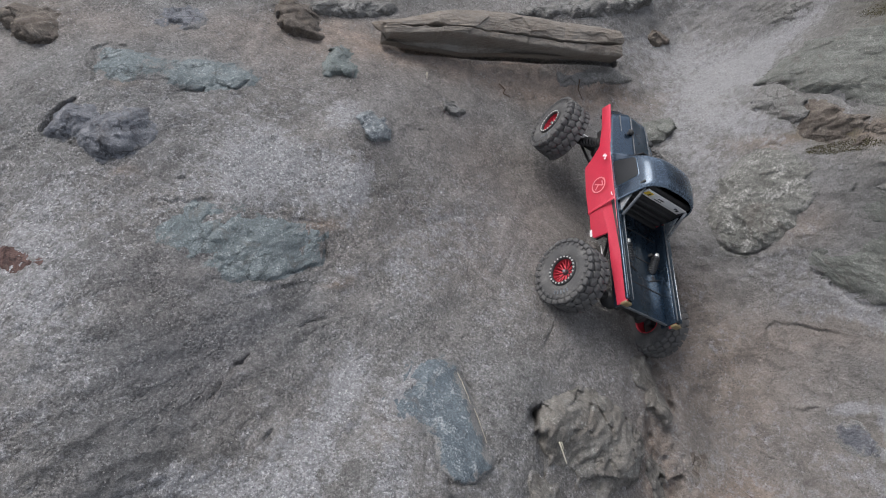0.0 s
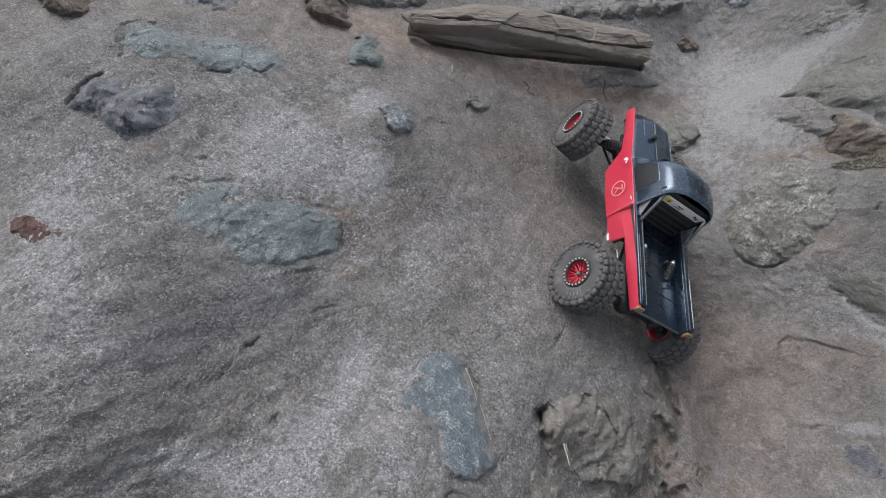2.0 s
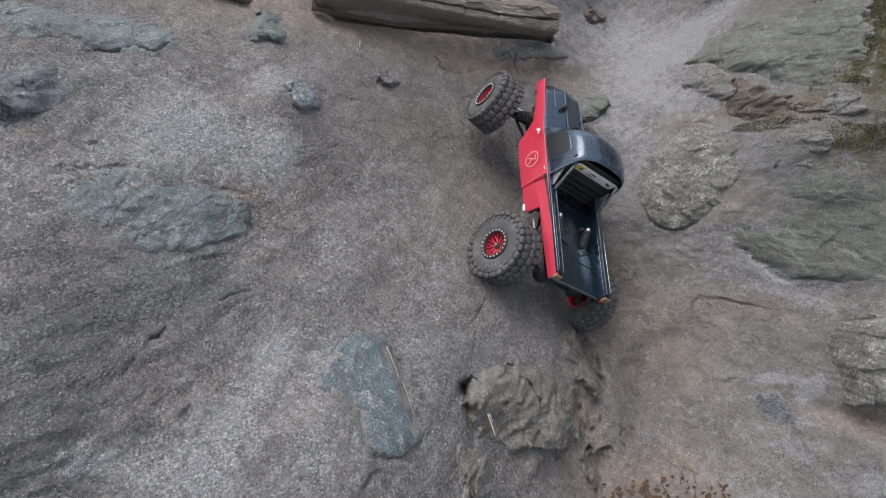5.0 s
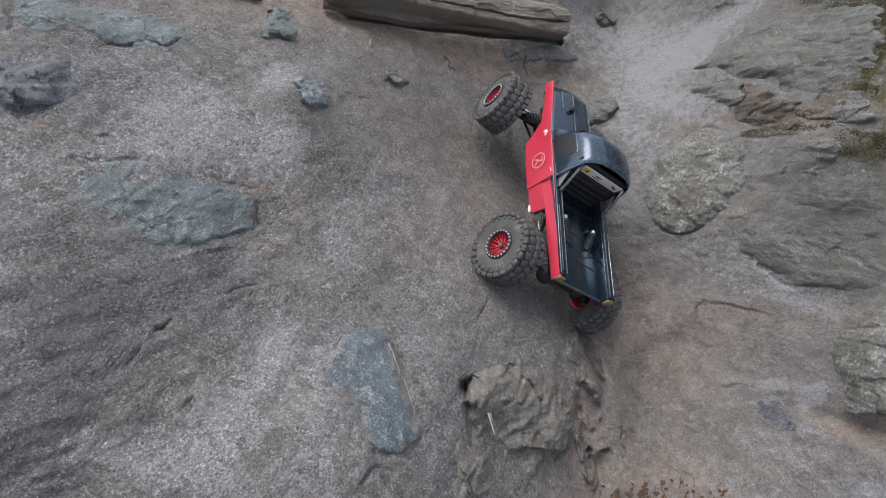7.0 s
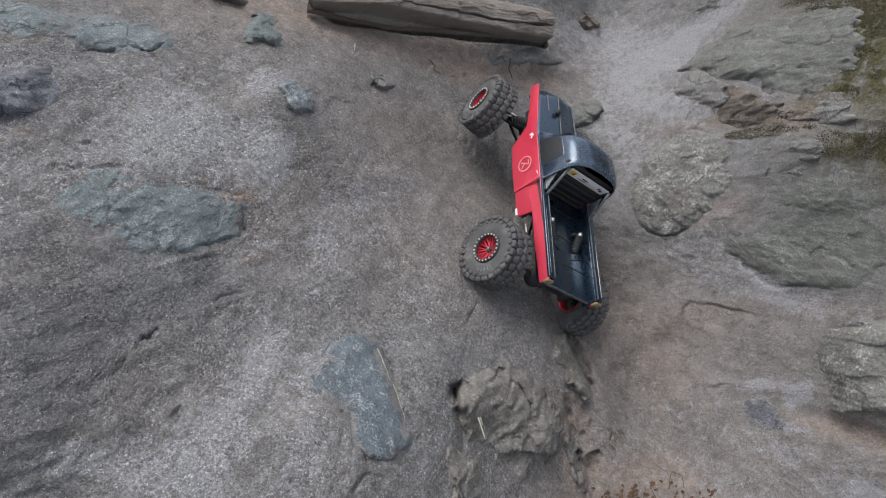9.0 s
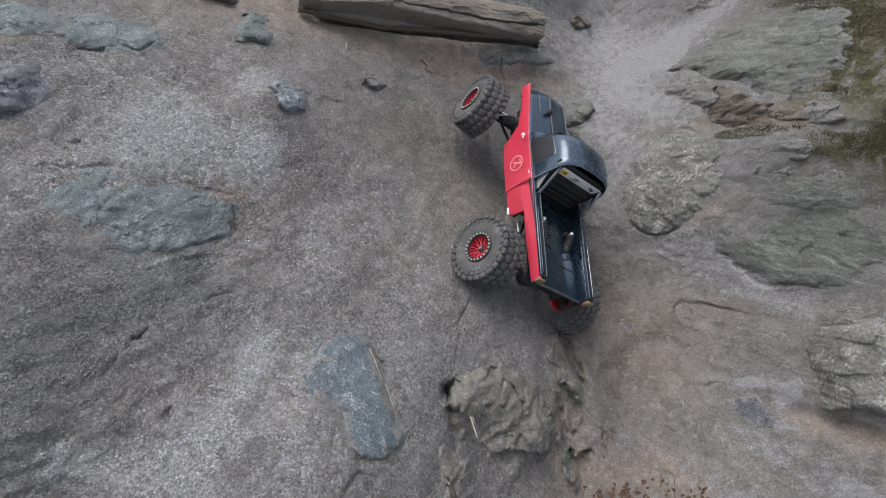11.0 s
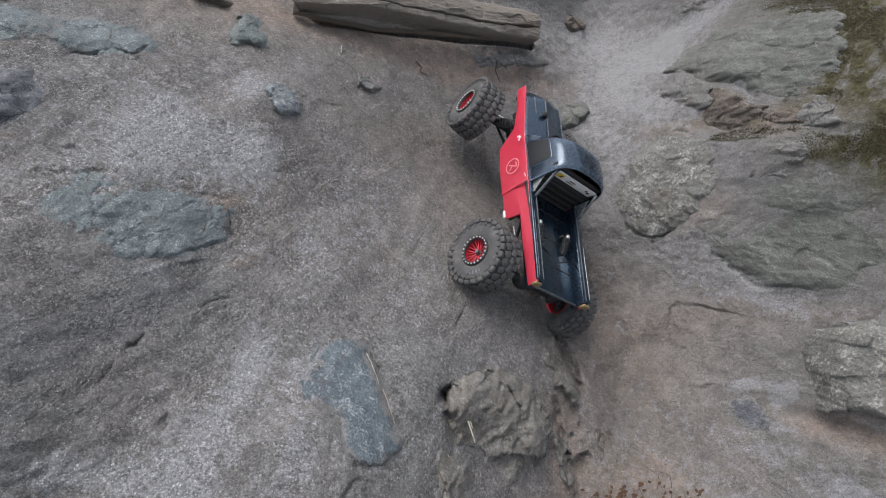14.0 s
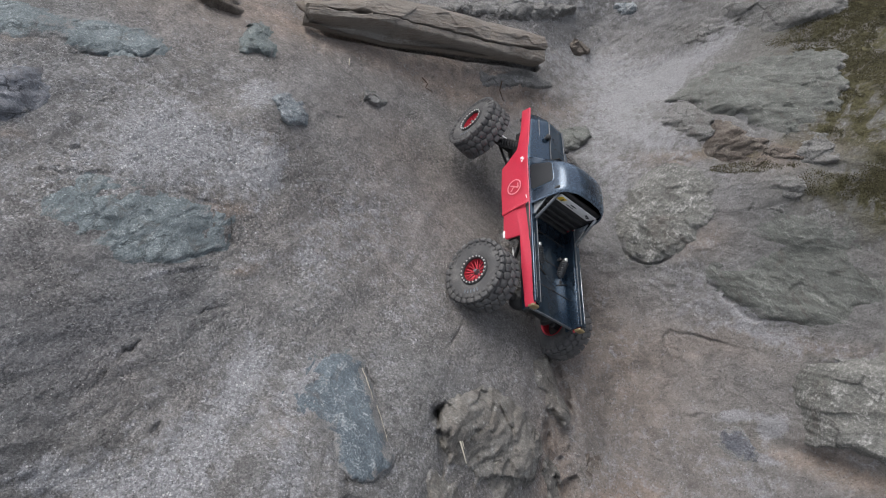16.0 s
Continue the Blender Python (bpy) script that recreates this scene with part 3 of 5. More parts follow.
def stone(name, outline, proud, material, label, seed, craggy=0.006, layers=0.0, tilt=(0.0, 0.0), edge=2.8, lump=0.05, dusty=0.4, planes=(), strike=-20, sheet=0.03, category="stone", group=""):
    """A stone bedded in the slope: its skin dives under the ground all round, so that the ground's own roughness draws its edge."""
    ring = smooth_ring(outline, 4 * len(outline))
    centre = ring.mean(0)
    size = np.hypot(*(ring - centre).T).mean()
    step = 0.0026 if size > 0.05 else 0.0020
    lo, hi = ring.min(0) - 0.02, ring.max(0) + 0.02
    u, v = np.meshgrid(np.arange(lo[0], hi[0], step), np.arange(lo[1], hi[1], step))
    # distance to the outline, positive within
    within = np.zeros(u.shape, bool)
    for (ax, ay), (bx, by) in zip(ring, np.roll(ring, -1, 0)):
        if ay != by:
            within ^= ((ay > v) != (by > v)) & (u < ax + (v - ay) * (bx - ax) / (by - ay))
    gap = seg_dist(u, v, np.concatenate([ring, ring[:1]]).tolist())[0] * np.where(within, 1, -1)
    girth = max(gap.max(), 0.004)
    far = 1 - gap / girth
    # a broken outline, coarse and fine
    rim = 1 - (gap + 0.007 * fbm(u, v, 0.04, 3, seed) + 0.005 * fbm(u, v, 0.012, 3, seed + 1) + 0.005 * facets(u, v, 0.022, seed + 2)) / girth
    rim = np.maximum(rim, 0.0)
    base = surface(u, v)
    lift = proud * np.clip(1 - rim ** edge, -2.2, 1)
    for pu, pv, top, rise_u, rise_v in planes:
        lift = np.minimum(lift, top + rise_u * (u - pu) + rise_v * (v - pv))
    inside = smooth(1.02, 0.80, rim)
    lift = lift * (1 + 0.35 * fbm(u, v, size * 0.9, 3, seed + 3)) + ((u - centre[0]) * tilt[0] + (v - centre[1]) * tilt[1]) * inside
    wu, wv = u + 0.005 * fbm(u, v, 0.03, 3, seed + 8), v + 0.005 * fbm(u, v, 0.03, 3, seed + 9)
    # flat broken facets at three sizes, with a little crumble on them
    crag = 0.65 * facets(wu, wv, lump, seed + 14) + 0.8 * hewn(0.8 * wu + 0.6 * wv, 0.8 * wv - 0.6 * wu, lump * 1.1, seed + 15) + 0.50 * hewn(0.5 * wu - 0.87 * wv, 0.87 * wu + 0.5 * wv, lump * 0.48, seed + 16) + 0.22 * hewn(wu, wv, lump * 0.2, seed + 17)
    crag = crag + 0.26 * facets(wu * 1.1, wv * 0.9, lump * 0.42, seed + 24) + 0.10 * fbm(wu, wv, lump * 0.5, 4, seed + 6)
    h = base + lift + craggy * crag * (0.35 + 0.65 * inside) + 0.0022 * fbm(u, v, 0.012, 4, seed + 7)
    if layers:
        # split sheets: long gentle treads that end in sharp little drops
        c, q = math.cos(radians(strike)), math.sin(radians(strike))
        s = (wv * c - wu * q) / sheet + 2.0 * fbm(wu * c + wv * q, (wv * c - wu * q) * 2.5, 0.09, 4, seed + 50)
        h = h + 0.37 * sheet * layers * (s - np.floor(s) - 0.5) * inside * (0.4 + 0.6 * smooth(-0.3, 0.3, fbm(u, v, 0.08, 3, seed + 51)))
    inner = gap > -0.014
    cell = inner[:-1, :-1] & inner[:-1, 1:] & inner[1:, :-1] & inner[1:, 1:]
    i = np.arange(u.size).reshape(u.shape)
    quads = np.stack([i[:-1, :-1], i[:-1, 1:], i[1:, 1:], i[1:, :-1]], -1)[cell]
    used, flat = np.unique(quads, return_inverse=True)
    quads = flat.reshape(-1, 4)
    n = len(used)
    uu, vv, hh, bb = u.ravel()[used], v.ravel()[used], h.ravel()[used], base.ravel()[used]
    ends = quads[:, [0, 1, 1, 2, 2, 3, 3, 0]].reshape(-1, 2)
    code = np.sort(ends, 1) @ np.array((n + 1, 1))
    kinds, count = np.unique(code, return_counts=True)
    rimmed = ends[np.isin(code, kinds[count == 1])]
    walls = np.stack([rimmed[:, 1], rimmed[:, 0], rimmed[:, 0] + n, rimmed[:, 1] + n], -1)
    pts = np.concatenate([place(uu, vv, hh), place(uu, vv, np.minimum(hh, bb) - 0.03)])
    faces = np.concatenate([quads, quads[:, ::-1] + n, walls]).tolist()
    me = mesh_of(name, pts, faces, material)
    film = dusty * smooth(0.60, 1.0, rim) * (0.8 + 0.6 * fbm(u, v, 0.05, 3, seed + 11)) + 0.7 * dusty * smooth(0.0, 0.5, fbm(u, v, 0.09, 4, seed + 12))
    film = np.clip(film, 0, 1).ravel()[used]
    floats(me, "dust", np.concatenate([film, film]))
    return tagged(new(name, me), label, category, group)


stone("embedded_slate", ((-0.619, 0.085), (-0.604, 0.114), (-0.570, 0.123), (-0.523, 0.120), (-0.486, 0.114), (-0.455, 0.104), (-0.421, 0.088), (-0.396, 0.089), (-0.371, 0.084), (-0.363, 0.069), (-0.370, 0.049), (-0.365, 0.020), (-0.397, 0.008), (-0.416, -0.006), (-0.443, -0.014), (-0.491, -0.007), (-0.509, 0.006), (-0.531, 0.016), (-0.529, 0.032), (-0.566, 0.036), (-0.584, 0.054), (-0.610, 0.061)),
      0.007, M_BLUE, "broad flat blue-grey slate slab set flush in the rock", 101, 0.005, 0.30, (0.012, -0.035), edge=5, lump=0.05, dusty=0.5, strike=-14)
stone("embedded_stone", ((-0.206, -0.147), (-0.171, -0.138), (-0.143, -0.149), (-0.123, -0.177), (-0.109, -0.202), (-0.094, -0.234), (-0.074, -0.276), (-0.062, -0.298), (-0.065, -0.309), (-0.089, -0.313), (-0.109, -0.319), (-0.123, -0.314), (-0.138, -0.299), (-0.150, -0.284), (-0.157, -0.265), (-0.175, -0.244), (-0.193, -0.231), (-0.234, -0.218), (-0.240, -0.201), (-0.233, -0.183), (-0.219, -0.167)),
      0.008, M_DEEP, "smooth blue-grey stone curving down through the slope", 112, 0.003, 0.12, (0.05, -0.04), edge=5, lump=0.07, dusty=0.75, strike=-50)
stone("pale_stone", ((-0.346, 0.314), (-0.329, 0.334), (-0.302, 0.327), (-0.286, 0.302), (-0.279, 0.273), (-0.297, 0.260), (-0.317, 0.264), (-0.333, 0.287)),
      0.020, M_WHITE, "small angular blue-white stone jutting from a bump", 123, 0.010, 0.35, (0.10, -0.12), edge=5, lump=0.03, dusty=0.2, strike=-50)
stone("green_stone", ((-0.443, 0.495), (-0.437, 0.530), (-0.411, 0.524), (-0.389, 0.483), (-0.370, 0.448), (-0.376, 0.428), (-0.404, 0.426), (-0.433, 0.425), (-0.446, 0.462)),
      0.018, M_SEA, "small blue-green stone in brown soil", 135, 0.009, 0.2, (0.0, -0.10), lump=0.04, dusty=0.45)
stone("layered_slate", ((-0.836, 0.432), (-0.815, 0.454), (-0.766, 0.441), (-0.710, 0.433), (-0.630, 0.433), (-0.594, 0.435), (-0.557, 0.406), (-0.546, 0.383), (-0.570, 0.363), (-0.631, 0.347), (-0.678, 0.352), (-0.697, 0.370), (-0.741, 0.359), (-0.802, 0.368), (-0.824, 0.396)),
      0.010, M_BLUE, "long layered grey-blue slate with split edges", 146, 0.004, 0.9, (0.03, -0.03), edge=3, lump=0.06, dusty=0.6, strike=-8, sheet=0.014)
stone("dark_boulder", ((-0.849, 0.253), (-0.820, 0.309), (-0.753, 0.296), (-0.717, 0.312), (-0.683, 0.293), (-0.666, 0.252), (-0.681, 0.221), (-0.707, 0.190), (-0.748, 0.195), (-0.788, 0.219), (-0.834, 0.233)),
      0.024, M_DARK, "dark blue-grey boulder with broken facets", 157, 0.016, 0.2, edge=2.6, lump=0.06, dusty=0.3)
stone("craggy_boulder", ((0.017, -0.232), (0.057, -0.217), (0.116, -0.216), (0.166, -0.248), (0.214, -0.303), (0.228, -0.344), (0.206, -0.384), (0.171, -0.422), (0.154, -0.458), (0.061, -0.432), (0.026, -0.396), (0.020, -0.356), (0.025, -0.335), (0.018, -0.300), (0.008, -0.260)),
      0.060, M_CRAG, "craggy grey-tan boulder at the foot of the gully", 168, 0.024, 0.10, edge=4, lump=0.075, dusty=0.25, strike=35,
      planes=((0.08, -0.25, 0.046, 0.15, -0.25), (0.10, -0.30, 0.040, 0.25, 0.55), (0.15, -0.33, 0.058, -0.45, 0.30)))
stone("rock_outcrop", ((0.600, 0.487), (0.633, 0.521), (0.682, 0.563), (0.699, 0.582), (0.739, 0.569), (0.757, 0.578), (0.799, 0.584), (0.827, 0.570), (0.843, 0.518), (0.815, 0.461), (0.809, 0.427), (0.791, 0.377), (0.765, 0.377), (0.751, 0.350), (0.724, 0.332), (0.711, 0.339), (0.698, 0.363), (0.690, 0.385), (0.687, 0.410), (0.669, 0.410), (0.641, 0.430), (0.636, 0.468)),
      0.030, M_GREEN, "broken grey outcrop with an undercut lower edge", 179, 0.018, 0.55, (0.0, -0.04), edge=5, lump=0.065, dusty=0.40, strike=-22)
stone("crumbled_rock", ((0.630, 0.359), (0.644, 0.396), (0.669, 0.381), (0.686, 0.346), (0.703, 0.326), (0.739, 0.322), (0.744, 0.305), (0.727, 0.266), (0.695, 0.266), (0.657, 0.285), (0.627, 0.317)),
      0.012, M_BROWN, "brown crumbling rock below the outcrop", 180, 0.020, 0.6, edge=3, lump=0.035, dusty=0.2)
stone("lichen_boulder", ((0.440, 0.127), (0.457, 0.181), (0.480, 0.231), (0.508, 0.265), (0.541, 0.292), (0.577, 0.293), (0.613, 0.270), (0.620, 0.217), (0.612, 0.153), (0.591, 0.115), (0.565, 0.073), (0.534, 0.051), (0.505, 0.043), (0.473, 0.052), (0.452, 0.087)),
      0.016, M_LICHEN, "rounded green-grey boulder spotted with pale lichen", 191, 0.008, 0.2, edge=3.2, lump=0.06, dusty=0.45)
stone("slate_slab", ((0.613, 0.027), (0.621, 0.056), (0.644, 0.068), (0.667, 0.068), (0.672, 0.109), (0.682, 0.158), (0.704, 0.177), (0.729, 0.157), (0.752, 0.173), (0.771, 0.142), (0.805, 0.089), (0.826, 0.051), (0.825, 0.000), (0.795, -0.015), (0.780, -0.047), (0.749, -0.059), (0.724, -0.057), (0.701, -0.062), (0.682, -0.057), (0.658, -0.035), (0.640, -0.012), (0.621, 0.012)),
      0.013, M_GREEN, "large grey-green slate slab leaning into the slope", 202, 0.010, 0.40, (-0.03, -0.05), edge=5, lump=0.08, dusty=0.32, strike=-32)
stone("ledge_block", ((0.724, -0.189), (0.735, -0.152), (0.754, -0.132), (0.781, -0.117), (0.809, -0.105), (0.828, -0.108), (0.821, -0.277), (0.796, -0.291), (0.782, -0.289), (0.754, -0.287), (0.738, -0.298), (0.729, -0.287), (0.736, -0.250), (0.728, -0.229)),
      0.050, M_LICHEN, "blocky grey rock ledge with a shaded underside", 213, 0.015, 0.0, (-0.04, -0.08), edge=6, lump=0.055, dusty=0.25)
stone("green_stone", ((0.272, 0.38), (0.324, 0.411), (0.401, 0.421), (0.412, 0.386), (0.368, 0.344), (0.299, 0.331)), 0.030, M_GREEN, "grey-green stone jutting out ahead of the truck", 224, 0.016, 0.1, lump=0.06, dusty=0.3)
stone("small_stone", ((-0.184, 0.384), (-0.169, 0.41), (-0.139, 0.383), (-0.145, 0.357), (-0.168, 0.358)), 0.022, M_GREY, "small flaky grey knob of stone", 235, 0.010, 0, lump=0.030, dusty=0.4)
stone("dark_stone", ((0.385, 0.700), (0.408, 0.728), (0.440, 0.715), (0.445, 0.685), (0.408, 0.675)), 0.022, M_BROWN, "small dark brown stone beside the log", 246, 0.012, 0, lump=0.03, dusty=0.2)
stone("flush_stone", ((0.625, -0.309), (0.655, -0.303), (0.673, -0.322), (0.677, -0.343), (0.656, -0.354), (0.629, -0.344)),
      0.003, M_DARK, "small dark stone worn flush with the slope", 268, 0.004, 0, dusty=0.7)
stone("flush_stone", ((0.331, -0.361), (0.384, -0.36), (0.383, -0.394), (0.344, -0.435), (0.319, -0.406)), 0.004, M_BROWN, "small brown stone worn flush with the gully", 279, 0.006, 0, dusty=0.6)
stone("rust_stone", ((-0.87, 0.031), (-0.822, 0.039), (-0.769, 0.026), (-0.768, 0.013), (-0.808, 0.008)), 0.003, M_RUST, "rust-red stone worn flush with the slab", 290, 0.005, 0, dusty=0.15)
stone("brown_rock", ((-0.578, 0.621), (-0.55, 0.652), (-0.497, 0.619), (-0.465, 0.535), (-0.524, 0.541), (-0.557, 0.562)), 0.035, M_BROWN, "rough brown rock beside the log", 301, 0.018, 0.1, lump=0.06, dusty=0.3)
stone("brown_rock", ((-1.07, 0.521), (-1.036, 0.549), (-0.983, 0.552), (-0.94, 0.501), (-0.939, 0.451), (-0.999, 0.458)), 0.035, M_BROWN, "rough brown rock at the edge of the slab", 312, 0.018, 0.1, lump=0.06, dusty=0.3)
stone("grey_stone", ((-0.795, 0.548), (-0.774, 0.582), (-0.721, 0.585), (-0.679, 0.532), (-0.71, 0.501), (-0.76, 0.51)), 0.014, M_DARK, "grey-blue stone half buried in brown soil", 323, 0.010, 0.2, dusty=0.5)
stone("rock_spur", ((0.213, -0.187), (0.263, -0.181), (0.285, -0.24), (0.3, -0.298), (0.278, -0.305), (0.235, -0.244)), 0.012, M_CRAG, "narrow spur of rock behind the rear wheels", 334, 0.012, 0.1, edge=3, lump=0.05, dusty=0.5)
stone("rock_spur", ((0.225, -0.368), (0.252, -0.363), (0.274, -0.408), (0.275, -0.457), (0.25, -0.452), (0.234, -0.409)), 0.014, M_CRAG, "pale upright rib of rock in the gully foot", 345, 0.018, 0, edge=3, lump=0.04, dusty=0.5)
stone("slate_sheet", ((-0.021, 0.754), (0.142, 0.782), (0.361, 0.826), (0.383, 0.8), (0.176, 0.725), (0.012, 0.728)), 0.020, M_GREY, "thin pale slate sheet lying behind the log", 356, 0.014, 0.3, lump=0.08, dusty=0.6)
stone("blue_stone", ((0.518, 0.853), (0.556, 0.857), (0.582, 0.836), (0.57, 0.819), (0.531, 0.825)), 0.014, M_WHITE, "small blue stone in pale dust above the log", 367, 0.008, 0, lump=0.03, dusty=0.2)
stone("slate_sheet", ((-0.505, 0.657), (-0.412, 0.697), (-0.334, 0.704), (-0.342, 0.662), (-0.427, 0.63), (-0.498, 0.624)), 0.024, M_GREY, "split tan slate sheet at the log's broken end", 378, 0.018, 0.4, lump=0.06, dusty=0.4)
stone("pale_rib", ((0.646, 0.753), (0.695, 0.755), (0.738, 0.711), (0.723, 0.675), (0.661, 0.681)), 0.016, M_GREY, "pale dusty rib of rock above the gully", 389, 0.012, 0.2, dusty=0.7)
stone("rock_outcrop", ((0.747, 0.76), (0.845, 0.746), (0.90, 0.653), (0.812, 0.635), (0.756, 0.689)), 0.03, M_GREY, "grey outcrop with mossy cracks", 400, 0.026, 0.2, lump=0.08, dusty=0.4)
stone("rock_block", ((0.576, 0.429), (0.605, 0.471), (0.629, 0.469), (0.637, 0.428), (0.637, 0.387), (0.625, 0.352), (0.601, 0.366), (0.585, 0.395)),
      0.020, M_GREY, "pale rock block wedged under the outcrop", 182, 0.008, 0.2, (-0.05, 0.0), edge=5, lump=0.05, dusty=0.5)
stone("slate_sheet", ((0.101, 0.545), (0.139, 0.539), (0.236, 0.580), (0.312, 0.555), (0.278, 0.525), (0.170, 0.512), (0.107, 0.508)),
      0.008, M_GREY, "thin tan slate sheet in the soil bank below the log", 184, 0.004, 0.3, edge=6, lump=0.06, dusty=0.6)
stone("quartz_lump", ((0.684, 0.251), (0.712, 0.261), (0.733, 0.214), (0.708, 0.162), (0.688, 0.177)), 0.009, M_GREY, "pale cracked rock between boulder and slab", 411, 0.020, 0.3, lump=0.03, dusty=0.6)
stone("quartz_lump", ((0.727, 0.287), (0.746, 0.327), (0.766, 0.317), (0.769, 0.284), (0.762, 0.264), (0.737, 0.262)),
      0.014, M_GREY, "pale crystalline lump of rock beside the moss", 422, 0.016, 0.5, lump=0.03, dusty=0.2, strike=40)
stone("low_rock", ((-0.004, -0.332), (0.03, -0.338), (0.05, -0.382), (0.043, -0.41), (-0.004, -0.395)), 0.012, M_CRAG, "lumpy grey rock beside the craggy boulder", 444, 0.016, 0, edge=3, dusty=0.6)

# ---- the weathered log lying across the slope ----
def wood_material():
    m, t, s = nodes_of("weathered_grey_wood")
    tex = t.nodes.new("ShaderNodeTexCoord").outputs["Object"]
    mp = node(t, "ShaderNodeMapping", Scale=(0.9, 9.0, 9.0))
    t.links.new(tex, mp.inputs["Vector"])
    grain = noise_tex(t, mp.outputs[0], 22, 7, 0.7, 0.8)
    stain = noise_tex(t, tex, 14, 5, 0.65, 0.3)
    fine = noise_tex(t, tex, 240, 3, 0.7)
    base = ramp(t, grain, (0.25, (0.110, 0.090, 0.073)), (0.5, (0.185, 0.158, 0.132)), (0.75, (0.250, 0.222, 0.192)))
    base = mix(t, ramp(t, stain, (0.4, 0.0), (0.7, 0.7)), base, (0.218, 0.200, 0.178))
    base = mix(t, ramp(t, fine, (0.58, 0.0), (0.72, 0.5)), base, (0.30, 0.28, 0.25))
    t.links.new(base, s.inputs["Base Color"])
    s.inputs["Roughness"].default_value = 0.9
    s.inputs["Specular IOR Level"].default_value = 0.2
    bump(t, s, maths(t, "ADD", grain, maths(t, "MULTIPLY", fine, 0.25)), 0.8, 0.006)
    return m


M_WOOD = wood_material()
LOG_A, LOG_B = np.array((-0.335, 0.566, -0.272)), np.array((0.256, 0.622, -0.600))
axis = (LOG_B - LOG_A) / np.linalg.norm(LOG_B - LOG_A)
side_up = np.array((0.0, 1.0, 0.0)) - axis[1] * axis
side_up /= np.linalg.norm(side_up)
side_out = np.cross(axis, side_up)
L = float(np.linalg.norm(LOG_B - LOG_A))
nl, na = 300, 240
# finer steps on the face that looks outwards
turn = np.linspace(0, 2 * np.pi, na, endpoint=False)
tt, aa = np.meshgrid(np.linspace(0, 1, nl), turn + 0.45 * np.sin(turn - np.pi), indexing="ij")
along = tt * L
high = np.interp(tt, (0, 0.06, 0.16, 0.28, 0.40, 0.60, 0.80, 1.0), (0.023, 0.027, 0.040, 0.050, 0.052, 0.046, 0.042, 0.038))
deep = np.interp(tt, (0, 0.2, 1.0), (0.022, 0.034, 0.036))
sq = (np.abs(np.cos(aa)) ** 7 + np.abs(np.sin(aa)) ** 7) ** (-1 / 7)
f = sq * np.sin(aa)
front = smooth(0.0, 0.5, np.cos(aa))
# the long jagged crack that splits the face into an upper and a lower half
crack_at = np.interp(tt, (0, 0.1, 0.2, 0.42, 0.6, 0.76, 0.9, 1.0), (0.45, 0.20, 0.12, -0.10, -0.22, -0.36, -0.30, -0.12))
crack_at = crack_at + 0.09 * fbm(along, along * 0 + 3.1, 0.05, 4, 503) + 0.05 * facets(along, along * 0 + 0.01, 0.018, 508)
off = (f - crack_at) * high
wide = 0.0022 * (0.4 + smooth(-0.4, 0.4, fbm(along, along * 0 + 1.7, 0.06, 3, 504))) + 0.0050 * np.exp(-((tt - 0.19) / 0.035) ** 2)
gap = np.exp(-(off / wide) ** 4) * front
below = smooth(0.002, -0.002, off)
shelf = below * (0.007 * smooth(0.35, 0.10, tt) - 0.005 * smooth(0.3, 0.6, tt)) + 0.004 * below * smooth(0.85, 1.0, tt)
lip = np.interp(tt, (0, 0.12, 0.3, 0.6, 0.85, 1.0), (-0.6, -0.40, -0.28, -0.62, -1.0, -1.3)) + 0.08 * fbm(along, along * 0 + 5.3, 0.07, 3, 511)
hollow = -0.050 * smooth(lip + 0.06, lip - 0.30, f)
ripple = 0.005 * fbm(along * 0.5, f * 0.06, 0.035, 4, 501) + 0.0018 * fbm(along * 0.22, f * 0.05, 0.006, 3, 502) + 0.004 * facets(along, f * 0.05, 0.07, 507)
pv = 0.014 * np.sin(np.pi * tt) + high * f + 0.004 * fbm(along, along * 0 + 9, 0.08, 3, 509)
pd = deep * sq * np.cos(aa) + front * (shelf + hollow + ripple - 0.026 * gap - 0.012 * f * smooth(0, 1, f))
ragged = 0.030 * fbm(pv, pd, 0.03, 3, 506) * smooth(0.06, 0.0, tt) + 0.010 * fbm(pv, pd, 0.03, 3, 516) * smooth(0.96, 1.0, tt)
pts = LOG_A + (along + ragged)[..., None] * axis + pv[..., None] * side_up + pd[..., None] * side_out
ends = np.stack([pts[0].mean(0), pts[-1].mean(0) - 0.004 * axis])
allp = np.concatenate([pts.reshape(-1, 3), ends])
wp = place(allp[:, 0], allp[:, 1], allp[:, 2])
i = np.arange(nl * na).reshape(nl, na)
j = np.roll(i, -1, 1)
faces = np.stack([i[:-1], i[1:], j[1:], j[:-1]], -1).reshape(-1, 4).tolist()
faces += [(int(i[0, k]), int(j[0, k]), nl * na) for k in range(na)] + [(int(j[-1, k]), int(i[-1, k]), nl * na + 1) for k in range(na)]
log_me = mesh_of("weathered_log", wp, faces, M_WOOD)
log_me.validate()
bm = bmesh.new()
bm.from_mesh(log_me)
bmesh.ops.recalc_face_normals(bm, faces=bm.faces)
bm.to_mesh(log_me)
bm.free()
tagged(new("weathered_log", log_me), "weathered grey wooden log with a long crack, bedded in the slope", "log")


